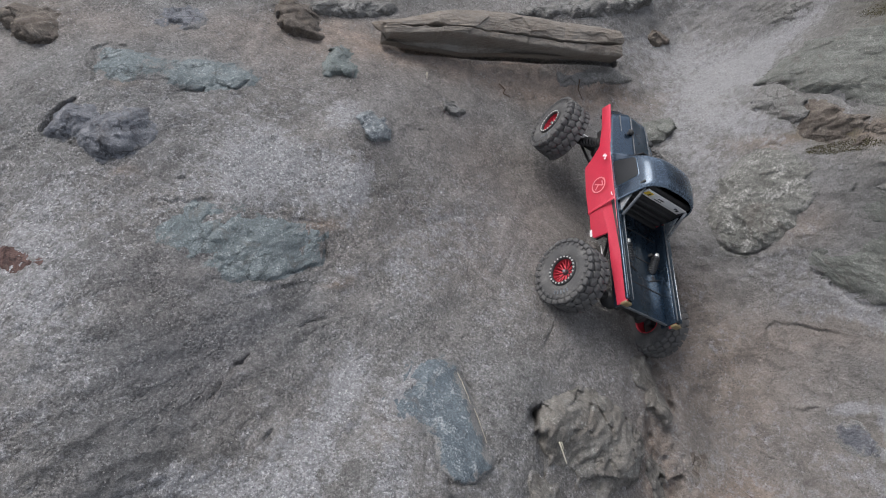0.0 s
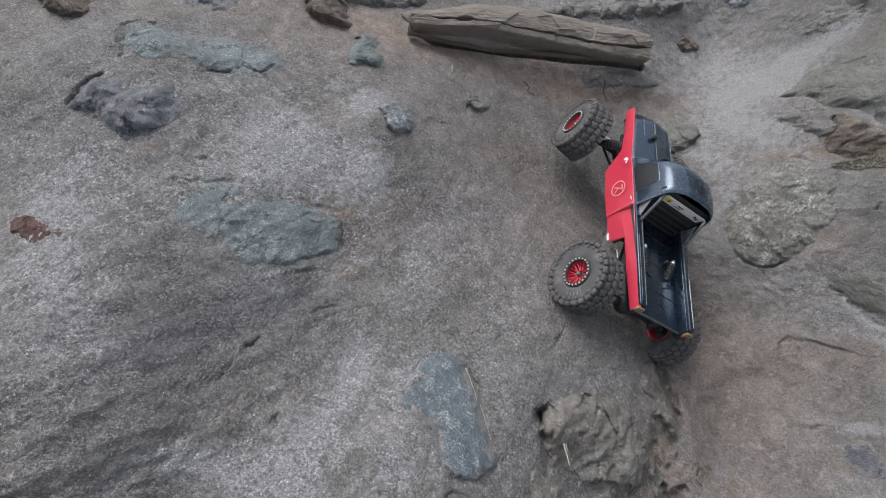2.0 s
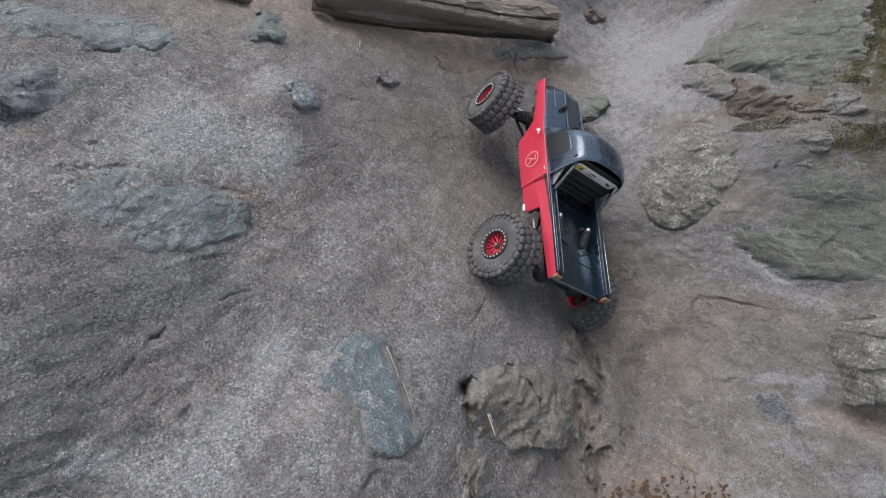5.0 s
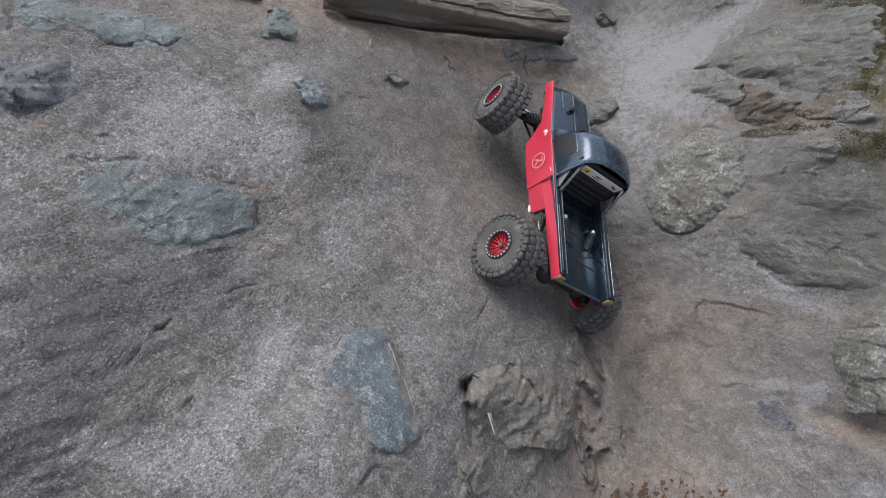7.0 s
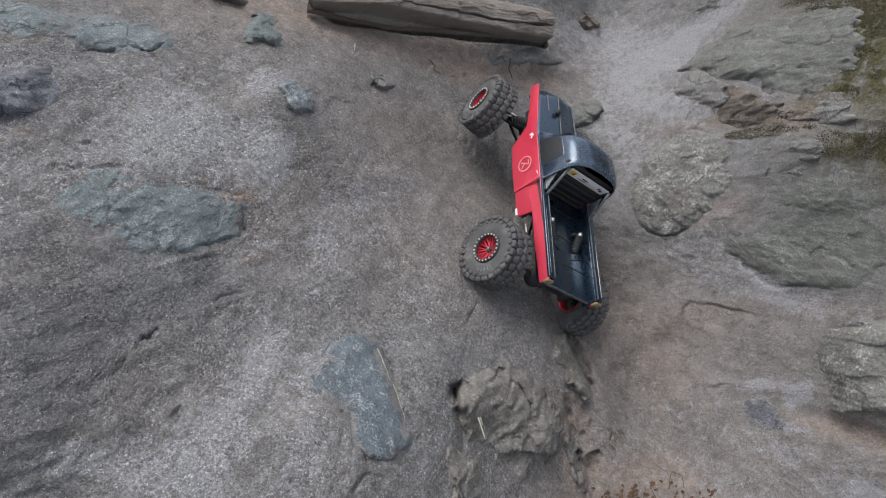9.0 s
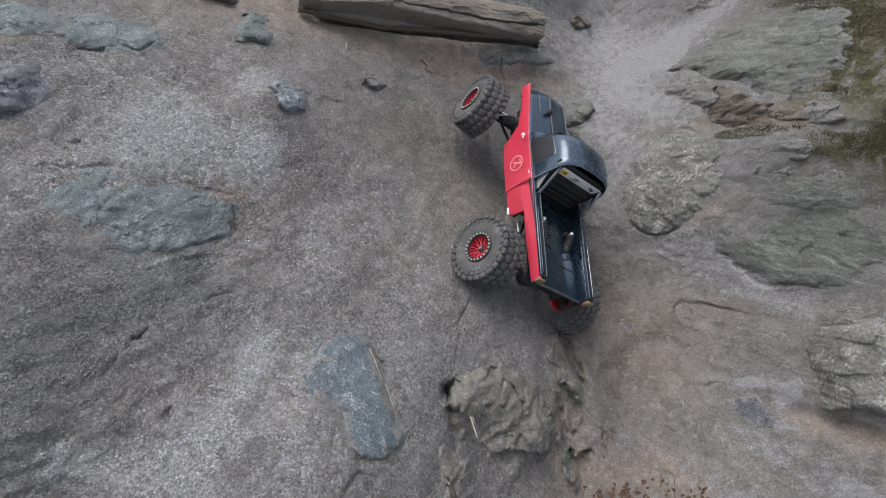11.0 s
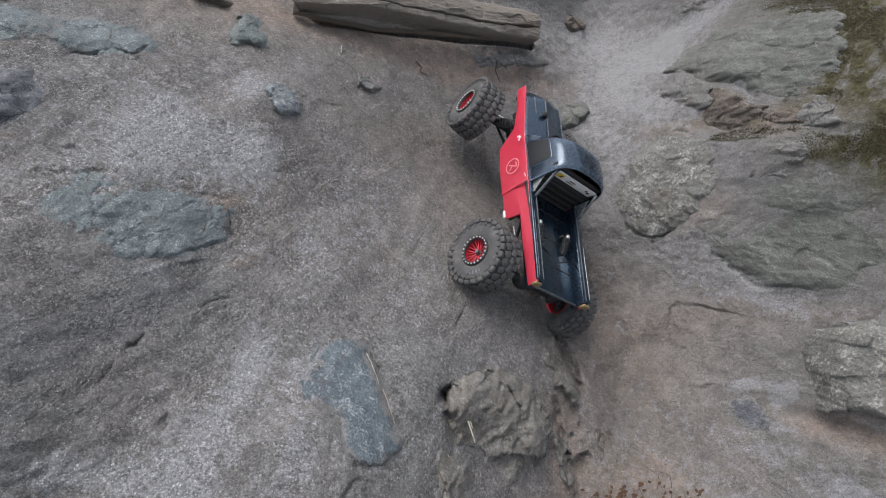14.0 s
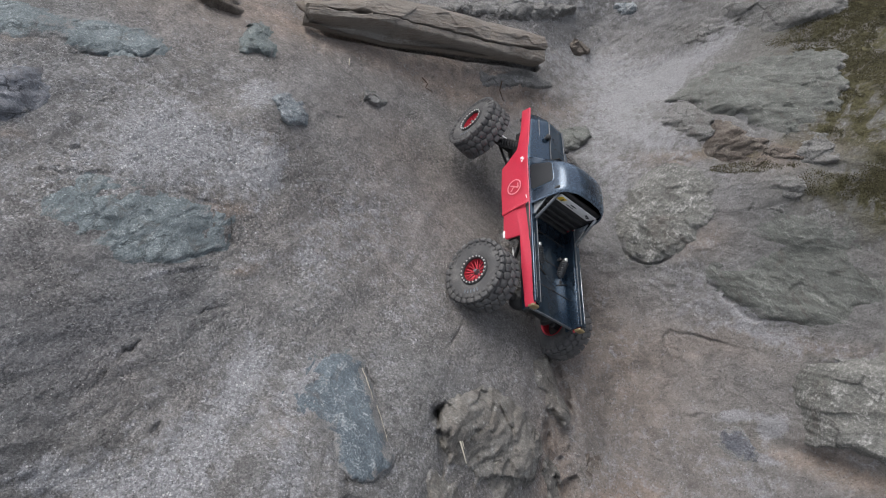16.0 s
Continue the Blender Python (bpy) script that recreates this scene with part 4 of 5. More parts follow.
# ---- loose bits: straws, leaves, moss, grit ----
def litter_material(name, dark, light, rough=0.8):
    m, t, s = nodes_of(name)
    xyz = t.nodes.new("ShaderNodeTexCoord").outputs["Object"]
    rnd = t.nodes.new("ShaderNodeNewGeometry").outputs["Random Per Island"]
    both = maths(t, "ADD", maths(t, "MULTIPLY", rnd, 0.6), maths(t, "MULTIPLY", noise_tex(t, xyz, 160, 3, 0.6), 0.4))
    t.links.new(ramp(t, both, (0.2, dark), (0.85, light)), s.inputs["Base Color"])
    s.inputs["Roughness"].default_value = rough
    s.inputs["Specular IOR Level"].default_value = 0.25
    return m


M_STRAW = litter_material("dry_straw", (0.30, 0.27, 0.21), (0.52, 0.48, 0.40))
M_LEAF = litter_material("dry_brown_leaf", (0.055, 0.030, 0.020), (0.165, 0.100, 0.062))
M_MOSS = litter_material("olive_moss", (0.026, 0.023, 0.012), (0.098, 0.086, 0.046), 0.95)
M_GRIT = litter_material("mixed_grit", (0.075, 0.070, 0.066), (0.36, 0.35, 0.335), 0.85)
M_ROOT = litter_material("brown_root", (0.05, 0.032, 0.022), (0.14, 0.095, 0.065))


def stalk(name, line, radius, material, label, category, lift=0.003, group=""):
    """A thin bent stalk lying along a line on the board."""
    pts = []
    for k in range(len(line) - 1):
        for f in np.linspace(0, 1, 6, endpoint=False):
            pts.append(np.array(line[k]) * (1 - f) + np.array(line[k + 1]) * f)
    pts.append(np.array(line[-1]))
    pts = np.array(pts)
    h = surface(pts[:, 0], pts[:, 1]) + lift + radius
    w = [Vector(p) for p in place(pts[:, 0], pts[:, 1], h)]
    rows = []
    for k, p in enumerate(w):
        d = (w[min(k + 1, len(w) - 1)] - w[max(k - 1, 0)]).normalized()
        a = d.orthogonal().normalized()
        b = d.cross(a)
        rr = radius * (1 - 0.5 * k / len(w))
        rows.append([p + rr * (math.cos(q) * a + math.sin(q) * b) for q in (2 * math.pi * n / 7 for n in range(7))])
    bm = bmesh.new()
    vr = [[bm.verts.new(p) for p in row] for row in rows]
    for r0, r1 in zip(vr, vr[1:]):
        for n in range(7):
            bm.faces.new((r0[n], r0[(n + 1) % 7], r1[(n + 1) % 7], r1[n])).smooth = True
    bm.faces.new(vr[0][::-1])
    bm.faces.new(vr[-1])
    return tagged(part(name, bm, material), label, category, group)


stalk("straw", ((0.046, -0.283), (0.052, -0.300), (0.058, -0.318)), 0.0016, M_STRAW, "dry pale straw lying on the craggy boulder", "straw", 0.045)
stalk("straw", ((0.050, -0.284), (0.054, -0.296)), 0.0011, M_STRAW, "short dry straw lying on the craggy boulder", "straw", 0.045)
stalk("straw", ((-0.128, -0.168), (-0.112, -0.196), (-0.104, -0.214)), 0.0008, M_STRAW, "dry straw caught along the blue stone", "straw", 0.012)
stalk("straw", ((-0.098, -0.222), (-0.084, -0.25), (-0.076, -0.27)), 0.0006, M_STRAW, "thin dry straw caught along the blue stone", "straw", 0.010)
stalk("root", ((-0.06, 0.485), (-0.045, 0.470), (-0.05, 0.455), (-0.03, 0.448)), 0.0016, M_ROOT, "thin brown root hanging under the log", "root", 0.004)
stalk("root", ((0.16, 0.53), (0.155, 0.50), (0.165, 0.475)), 0.0018, M_ROOT, "thin brown root in the soil under the log", "root", 0.002)
stalk("straw", ((-0.23, 0.475), (-0.228, 0.455)), 0.0016, M_STRAW, "short pale twig in the soil below the log", "straw", 0.004)

rng = random.Random(7)


def leaf(u, v, size, turn, label):
    """A curled, pointed dry leaf."""
    bm = bmesh.new()
    m = BOARD @ pose(u, v, float(surface(u, v)) + 0.005, rng.uniform(-14, 14), rng.uniform(-14, 14), turn)
    curl = rng.uniform(8, 22)
    rows = []
    for i in range(9):
        t = i / 8
        half = 0.30 * math.sin(math.pi * min(1, t * 0.94 + 0.05)) ** 0.8
        rows.append([bm.verts.new(m @ Vector((size * (t - 0.5), size * half * s + size * 0.03 * math.sin(9 * t), size * (curl * 0.02 * (s * half) ** 2 * 4 + 0.25 * (t - 0.5) ** 2)))) for s in (-1, -0.5, 0, 0.5, 1)])
    for r0, r1 in zip(rows, rows[1:]):
        for k in range(4):
            bm.faces.new((r0[k], r0[k + 1], r1[k + 1], r1[k])).smooth = True
    bmesh.ops.remove_doubles(bm, verts=bm.verts, dist=1e-5)
    bmesh.ops.solidify(bm, geom=bm.faces[:], thickness=0.0004)
    return tagged(part("dry_leaf", bm, M_LEAF), label, "leaf", "dry leaves in the gully foot")


for k in range(110):
    leaf(0.285 + 0.27 * rng.random(), -0.470 - 0.05 * rng.random() ** 0.7, rng.uniform(0.006, 0.014), rng.uniform(0, 360), "curled dry brown leaf lying in the gully foot")
for k in range(10):
    u, v, a, l = 0.31 + 0.19 * rng.random(), -0.480 - 0.05 * rng.random(), rng.uniform(0, 6.28), rng.uniform(0.01, 0.03)
    stalk("grass_stalk", ((u, v), (u + l * math.cos(a), v + l * math.sin(a)), (u + 1.6 * l * math.cos(a + 0.7), v + 1.6 * l * math.sin(a + 0.7))), 0.0007, M_ROOT, "bent dry grass stalk among the leaves", "grass stalk", 0.004, "dry stalks in the gully foot")


def scatter(name, spots, material, label, squash=0.7, sink=0.3):
    """Many small angular grains as one mesh: spots are rows of u, v, size, lift."""
    s = np.array(spots)
    n = len(s)
    g = np.random.default_rng(5)
    corner = np.array(((1, 0, 0), (-1, 0, 0), (0, 1, 0), (0, -1, 0), (0, 0, 1), (0, 0, -1)), float)
    tri = np.array(((0, 2, 4), (2, 1, 4), (1, 3, 4), (3, 0, 4), (2, 0, 5), (1, 2, 5), (3, 1, 5), (0, 3, 5)))
    p = corner[None] * g.uniform(0.6, 1.25, (n, 6, 1)) * s[:, None, 2:3]
    p[:, :, 2] *= squash
    a = g.uniform(0, 6.28, n)
    c, d = np.cos(a)[:, None], np.sin(a)[:, None]
    x, y = p[:, :, 0] * c - p[:, :, 1] * d, p[:, :, 0] * d + p[:, :, 1] * c
    h = surface(s[:, 0], s[:, 1]) + s[:, 3] + s[:, 2] * sink
    w = place(s[:, 0:1] + x, s[:, 1:2] + y, h[:, None] + p[:, :, 2]).reshape(-1, 3)
    faces = (tri[None] + 6 * np.arange(n)[:, None, None]).reshape(-1, 3).tolist()
    return tagged(new(name, mesh_of(name, w, faces, material, flat=True)), label, kind="stuff")


g = np.random.default_rng(11)
GRAINS = 110000
gu, gv = g.uniform(-1.05, 0.9, GRAINS), g.uniform(-0.5, 0.95, GRAINS)
keep = fbm(gu, gv, 0.16, 3, 601) + 0.5 * fbm(gu, gv, 0.03, 2, 602) - 0.5 * smooth(0.1, 0.4, gu) > -0.12
size = 0.0006 + 0.0012 * g.random(GRAINS) ** 3 + 0.0012 * (g.random(GRAINS) > 0.992)
scatter("grit", np.stack([gu, gv, size, 0 * gu], -1)[keep], M_GRIT, "fine mixed grit sticking to the rock", 0.75, 0.15)
MOSS = 150000
gu, gv = g.uniform(0.60, 1.05, MOSS), g.uniform(0.12, 0.85, MOSS)
thick_moss = 0 * gu
for cu, cv, su, sv in ((0.87, 0.34, 0.10, 0.16), (0.93, 0.6, 0.12, 0.2), (0.67, 0.272, 0.05, 0.014), (0.80, 0.215, 0.07, 0.03)):
    thick_moss = thick_moss + np.exp(-((gu - cu) / su) ** 2 - ((gv - cv) / sv) ** 2)
keep = thick_moss * (0.90 + 2.2 * fbm(gu, gv, 0.07, 5, 611)) > 0.34 + 0.22 * g.random(MOSS)
scatter("moss", np.stack([gu, gv, 0.0007 + 0.0010 * g.random(MOSS), 0.003 * g.random(MOSS)], -1)[keep], M_MOSS, "olive-brown moss cushions on the rock", 1.3, 0.3)


# ---- the radio-controlled truck: x ahead, y to its left, z up, metres ----
def plain(name, colour, rough=0.5, metal=0.0, scuff=None, scuff_at=0.62, scale=60.0, coat=0.0, bumpy=0.15, dusty=0.0, tint=None, worn_edges=0.0):
    m, t, s = nodes_of(name)
    xyz = t.nodes.new("ShaderNodeTexCoord").outputs["Object"]
    big = noise_tex(t, xyz, scale * 0.3, 5, 0.65, 0.5)
    fine = noise_tex(t, xyz, scale * 4, 4, 0.7)
    base = mix(t, ramp(t, fine, (0.35, 0.0), (0.7, 0.35)), colour, tuple(min(1, c * 1.5 + 0.01) for c in colour))
    wear = maths(t, "ADD", maths(t, "MULTIPLY", big, 0.6), maths(t, "MULTIPLY", fine, 0.4))
    worn = ramp(t, wear, (scuff_at - 0.05, 0.0), (scuff_at + 0.07, 0.75))
    if scuff:
        base = mix(t, worn, base, scuff)
    if worn_edges:
        sharp = t.nodes.new("ShaderNodeNewGeometry").outputs["Pointiness"]
        edge = maths(t, "MULTIPLY", ramp(t, sharp, (0.504, 0.0), (0.535, 1.0)), ramp(t, fine, (0.38, 0.25), (0.62, 1.0)))
        base = mix(t, maths(t, "MULTIPLY", edge, worn_edges), base, scuff)
    if dusty:
        film = maths(t, "MULTIPLY", ramp(t, big, (0.3, 0.35), (0.7, 1.0)), dusty)
        base = mix(t, film, base, (0.20, 0.18, 0.155))
    t.links.new(base, s.inputs["Base Color"])
    s.inputs["Metallic"].default_value = metal
    t.links.new(ramp(t, wear, (0.35, rough), (0.75, min(1.0, rough + 0.3))), s.inputs["Roughness"])
    s.inputs["Coat Weight"].default_value = coat
    s.inputs["Coat Roughness"].default_value = 0.12
    if tint:
        s.inputs["Specular Tint"].default_value = (*tint, 1)
        s.inputs["Coat Tint"].default_value = (*tint, 1)
    bump(t, s, fine, bumpy, 0.0015)
    return m


M_RED = plain("red_painted_plastic", (0.42, 0.020, 0.046), 0.30, scuff=(0.58, 0.20, 0.20), scuff_at=0.66,  coat=0.25, dusty=0.06)
# tint puts the blue of a mirrored sky into the black plastics' sheen
M_BLACK = plain("black_gloss_plastic", (0.009, 0.010, 0.012), 0.18, scuff=(0.12, 0.135, 0.15), scuff_at=0.64, scale=70, coat=1.0, bumpy=0.08, dusty=0.03, tint=(0.55, 0.78, 1.0))
M_CAB = plain("worn_black_gloss_plastic", (0.010, 0.012, 0.016), 0.14, scuff=(0.20, 0.225, 0.25), scuff_at=0.62, scale=70, worn_edges=0.6, coat=0.8, bumpy=0.08, dusty=0.01, tint=(0.65, 0.82, 1.0))
M_DAMP = plain("damper_black", (0.03, 0.031, 0.033), 0.3, scuff=(0.12, 0.12, 0.12), scuff_at=0.6)
# worn edges, and the highlight strips painted on the hood
M_EDGE = plain("worn_black_edge", (0.055, 0.062, 0.070), 0.4, scuff=(0.24, 0.255, 0.27), scuff_at=0.56)
M_MATT = plain("matt_black_plastic", (0.011, 0.011, 0.012), 0.5, scuff=(0.05, 0.047, 0.044), dusty=0.05)
M_GLASS = plain("smoked_window_plastic", (0.014, 0.015, 0.017), 0.45, scuff=(0.04, 0.04, 0.04), scuff_at=0.64, dusty=0.02)
M_GLASS.node_tree.nodes["Principled BSDF"].inputs["Specular IOR Level"].default_value = 0.2
M_RUBBER = plain("dusty_black_rubber", (0.038, 0.038, 0.040), 0.75, scuff=(0.12, 0.118, 0.116), scuff_at=0.56, scale=90, bumpy=0.6, dusty=0.20)
M_RIM = plain("red_anodised_rim", (0.46, 0.022, 0.042), 0.35, metal=0.35, scuff=(0.30, 0.10, 0.10), dusty=0.06)
M_STEEL = plain("bright_steel", (0.62, 0.61, 0.58), 0.3, metal=0.9, scuff=(0.25, 0.24, 0.22))
M_WHITE_P = plain("white_plastic", (0.62, 0.61, 0.60), 0.4, scuff=(0.42, 0.40, 0.38), dusty=0.05)
M_AMBER = plain("amber_tail_plastic", (0.16, 0.115, 0.045), 0.4, scuff=(0.05, 0.04, 0.02), dusty=0.2)
M_CHROME = plain("scraped_dark_chrome", (0.30, 0.31, 0.32), 0.25, metal=0.8, scuff=(0.05, 0.05, 0.05), scuff_at=0.5)
M_PALE = plain("pale_scuffed_plastic", (0.34, 0.35, 0.36), 0.35, scuff=(0.10, 0.10, 0.10), scuff_at=0.5)
M_YELLOW = plain("yellow_print", (0.62, 0.42, 0.03), 0.5)
# black for print, and for the darkness painted into holes and slots
M_INK_HOLE = plain("black_print", (0.02, 0.02, 0.02), 0.5)
M_PINK = plain("pale_pink_print", (0.72, 0.33, 0.35), 0.45)


def bevelled(bm, width, segments=2):
    edges = [e for e in bm.edges if len(e.link_faces) == 2 and e.calc_face_angle() > 0.6]
    bmesh.ops.bevel(bm, geom=edges, offset=width, segments=segments, affect="EDGES", profile=0.5, clamp_overlap=True)
    for f in bm.faces:
        f.smooth = True
    return bm


def box_into(bm, size, m=Matrix()):
    bmesh.ops.create_cube(bm, size=1, matrix=m @ Matrix.Diagonal((*size, 1)))
    return bm


def box(size, m=Matrix(), bevel=0.0):
    bm = box_into(bmesh.new(), size, m)
    return bevelled(bm, bevel) if bevel else bm


def cyl_into(bm, a, b, r1, r2=None, sides=14):
    a, b = Vector(a), Vector(b)
    turn = (b - a).to_track_quat("Z", "Y").to_matrix().to_4x4()
    bmesh.ops.create_cone(bm, cap_ends=True, segments=sides, radius1=r1, radius2=r1 if r2 is None else r2, depth=(b - a).length,
                          matrix=Matrix.Translation((a + b) / 2) @ turn)
    return bm


def cyl(a, b, r1, r2=None, sides=14, bevel=0.0):
    bm = cyl_into(bmesh.new(), a, b, r1, r2, sides)
    for f in bm.faces:
        f.smooth = len(f.verts) == 4
    return bevelled(bm, bevel, 1) if bevel else bm


def prism(outline, y0, y1):
    """A flat outline in x and z, given thickness from y0(x) to y1(x)."""
    bm = bmesh.new()
    a = [bm.verts.new((x, y0(x), z)) for x, z in outline]
    b = [bm.verts.new((x, y1(x), z)) for x, z in outline]
    n = len(outline)
    bm.faces.new(a)
    bm.faces.new(b[::-1])
    for k in range(n):
        bm.faces.new((a[k], b[k], b[(k + 1) % n], a[(k + 1) % n]))
    bmesh.ops.recalc_face_normals(bm, faces=bm.faces)
    return bm


def lofted(sections, closed=False):
    """A skin through rows of points with equal counts."""
    bm = bmesh.new()
    rows = [[bm.verts.new(p) for p in row] for row in sections]
    for r0, r1 in zip(rows, rows[1:]):
        n = len(r0)
        for k in range(n if closed else n - 1):
            bm.faces.new((r0[k], r0[(k + 1) % n], r1[(k + 1) % n], r1[k]))
    for f in bm.faces:
        f.smooth = True
    bmesh.ops.recalc_face_normals(bm, faces=bm.faces)
    return bm


def thick(bm, depth):
    bmesh.ops.solidify(bm, geom=bm.faces[:], thickness=depth)
    return bm


def coil(a, b, radius, turns, wire, sides=6):
    a, b = Vector(a), Vector(b)
    q = (b - a).to_track_quat("Z", "Y")
    steps = int(turns * 12)
    rows = []
    for k in range(steps + 1):
        t = k / steps
        ang = 2 * math.pi * turns * t
        centre = Vector((radius * math.cos(ang), radius * math.sin(ang), (b - a).length * t))
        out = Vector((math.cos(ang), math.sin(ang), 0))
        rows.append([a + q @ (centre + wire * (math.cos(w) * out + math.sin(w) * Vector((0, 0, 1)))) for w in (2 * math.pi * j / sides for j in range(sides))])
    return lofted(rows, True)


# the pose of the truck on the slope: nose uphill, leaning to its right into the gully
TRUCK = BOARD @ Matrix(((-0.0026, -0.7478, 0.6639, 0.1975), (0.8630, 0.3338, 0.3793, 0.0993), (-0.5052, 0.5739, 0.6445, -0.2407), (0, 0, 0, 1)))
truck = new("toy_truck")
truck.matrix_world = TRUCK
tagged(truck, "dusty red and black radio-controlled crawler truck climbing the rock gully", "toy truck")

BELT, W_CAB, W_NOSE = 0.0745, 0.086, 0.066


def flank(x):
    """Half width of the body at x."""
    return W_CAB - (W_CAB - W_NOSE) * smooth(0.10, 0.28, x) - 0.004 * smooth(-0.15, -0.236, x)


SIDE = ((0.2825, 0.0740), (0.284, 0.050), (0.225, 0.047), (0.165, 0.042), (0.140, 0.018), (0.126, 0.000), (0.06, -0.002), (0.0, 0.000),
        (-0.006, 0.003), (-0.055, 0.002), (-0.066, 0.010), (-0.070, 0.046), (-0.15, 0.047), (-0.2365, 0.049), (-0.2365, 0.0740), (0.0, BELT), (0.12, BELT))
for side in (1, -1):
    rim_z = 1.0 if side > 0 else 0.93
    panel = part("side_panel", bevelled(prism([(x, z * (rim_z if z > 0.06 else 1)) for x, z in SIDE], lambda x: side * (float(flank(x)) - 0.005), lambda x: side * float(flank(x))), 0.0016), M_RED, truck, "scuffed red painted body side")
    # the step in the skin behind the door
    part("door_crease", bevelled(prism(((0.004, 0.001), (-0.003, 0.001), (0.001, 0.073), (0.008, 0.073)), lambda x: side * W_CAB, lambda x: side * (W_CAB + 0.0022)), 0.001), M_RED, panel)
    ring = bmesh.new()
    for k in range(40):
        a0, a1 = 2 * math.pi * k / 40, 2 * math.pi * (k + 1) / 40
        quad = [ring.verts.new((0.058 + r * math.cos(a), side * (W_CAB + 0.0008), 0.036 + r * math.sin(a))) for r, a in ((0.0192, a0), (0.0192, a1), (0.0160, a1), (0.0160, a0))]
        ring.faces.new(quad)
    for x0, z0, x1, z1 in ((0.065, 0.026, 0.052, 0.047), (0.052, 0.047, 0.065, 0.046), (0.059, 0.036, 0.049, 0.026)):
        d = Vector((x1 - x0, 0, z1 - z0)).normalized() * 0.0016
        quad = [ring.verts.new((x, side * (W_CAB + 0.0008), z)) for x, z in ((x0 - d.z, z0 + d.x), (x0 + d.z, z0 - d.x), (x1 + d.z, z1 - d.x), (x1 - d.z, z1 + d.x))]
        ring.faces.new(quad)
    part("round_emblem", thick(ring, 0.0004), M_PINK, panel, "pale worn round emblem")
    for k, (x, z) in enumerate(((0.128, 0.058), (0.123, 0.062), (0.118, 0.059))):
        part("white_mark", box((0.004, 0.001, 0.008 - 0.002 * k), pose(x, side * (float(flank(x)) + 0.0006), z)), M_WHITE_P, panel)
    part("handle_mark", box((0.009, 0.001, 0.0016), pose(0.018, side * (W_CAB + 0.0006), 0.068, 0, 10, 0)), M_WHITE_P, panel)
    part("chipped_corner", box((0.016, 0.0012, 0.005), pose(-0.052, side * (W_CAB + 0.0006), 0.0045)), M_WHITE_P, panel)

# hood: crowned, with a raised centre panel and two ribs
hood = []
for i in range(15):
    t = i / 14
    x = 0.112 + 0.172 * t
    half = float(flank(x)) - 0.001
    drop = 0.020 * smooth(0.80, 1.0, t) + 0.002 * t
    row = []
    for j in range(25):
        s = -1 + 2 * j / 24
        crown = 0.0185 * (1 - abs(s) ** 2.6)
        rib = 0.0045 * math.exp(-((abs(s) - 0.40) / 0.06) ** 2) + 0.0022 * smooth(0.42, 0.36, abs(s)) - 0.0030 * math.exp(-((abs(s) - 0.74) / 0.05) ** 2)
        row.append((x - 0.010 * s * s * smooth(0.6, 1.0, t), s * half, BELT + crown - float(drop) + float(rib) * (1 - float(smooth(0.85, 1.0, t)))))
    hood.append(row)
hood.append([(x - 0.002, y, 0.05) for x, y, z in hood[-1]])
hood_ob = part("hood", thick(lofted(hood), 0.002), M_BLACK, truck, "glossy black plastic hood with scratches")
for y in (0.034, -0.034):
    post = part("body_post", cyl((0.197, y, 0.080), (0.197, y, 0.103), 0.0042, bevel=0.0008), M_MATT, hood_ob)
    part("post_cap", cyl((0.197, y, 0.0965), (0.197, y, 0.102), 0.0078, 0.0062, bevel=0.001), M_MATT, post)
# paler strips stand in for bright reflections along the ribs
for y in (0.0265, -0.0265, 0.049, -0.049):
    rise = 0.0185 * (1 - (abs(y) / 0.07) ** 2.6) + (0.0052 if abs(y) < 0.04 else -0.0012)
    part("hood_rib", bevelled(box_into(bmesh.new(), (0.128, 0.0022, 0.003), pose(0.186, y, BELT + rise - 0.0006, 0, 0.5, -0.045 * 57.3 * (1 if y > 0 else -1) * abs(y) / 0.07)), 0.0008), M_EDGE, hood_ob, "paler strip painted as a highlight along a hood rib")
# solid black bar in place of the shade inside a slot
part("hood_slot", box((0.006, 0.012, 0.0012), pose(0.225, -0.004, BELT + 0.0178)), M_INK_HOLE, hood_ob)
part("cowl", bevelled(box_into(bmesh.new(), (0.014, 0.150, 0.010), pose(0.113, 0, BELT + 0.003)), 0.003), M_BLACK, truck)
# front face with grille and lamps
front = part("grille", bevelled(box_into(bmesh.new(), (0.006, 0.112, 0.022), pose(0.277, 0, 0.052)), 0.002), M_MATT, truck)
for k in range(6):
    part("grille_bar", box((0.003, 0.066, 0.0018), pose(0.2805, 0, 0.044 + 0.003 * k)), M_EDGE, front)
for y in (0.047, -0.047):
    part("headlight", cyl((0.278, y, 0.052), (0.283, y, 0.052), 0.009, 0.008, bevel=0.001), M_GLASS, front)
bumper = part("front_bumper", bevelled(box_into(bmesh.new(), (0.010, 0.096, 0.012), pose(0.282, 0, 0.034)), 0.003), M_MATT, truck)
for y in (0.03, -0.03):
    part("bumper_arm", box((0.05, 0.008, 0.008), pose(0.265, y, 0.026)), M_MATT, bumper)


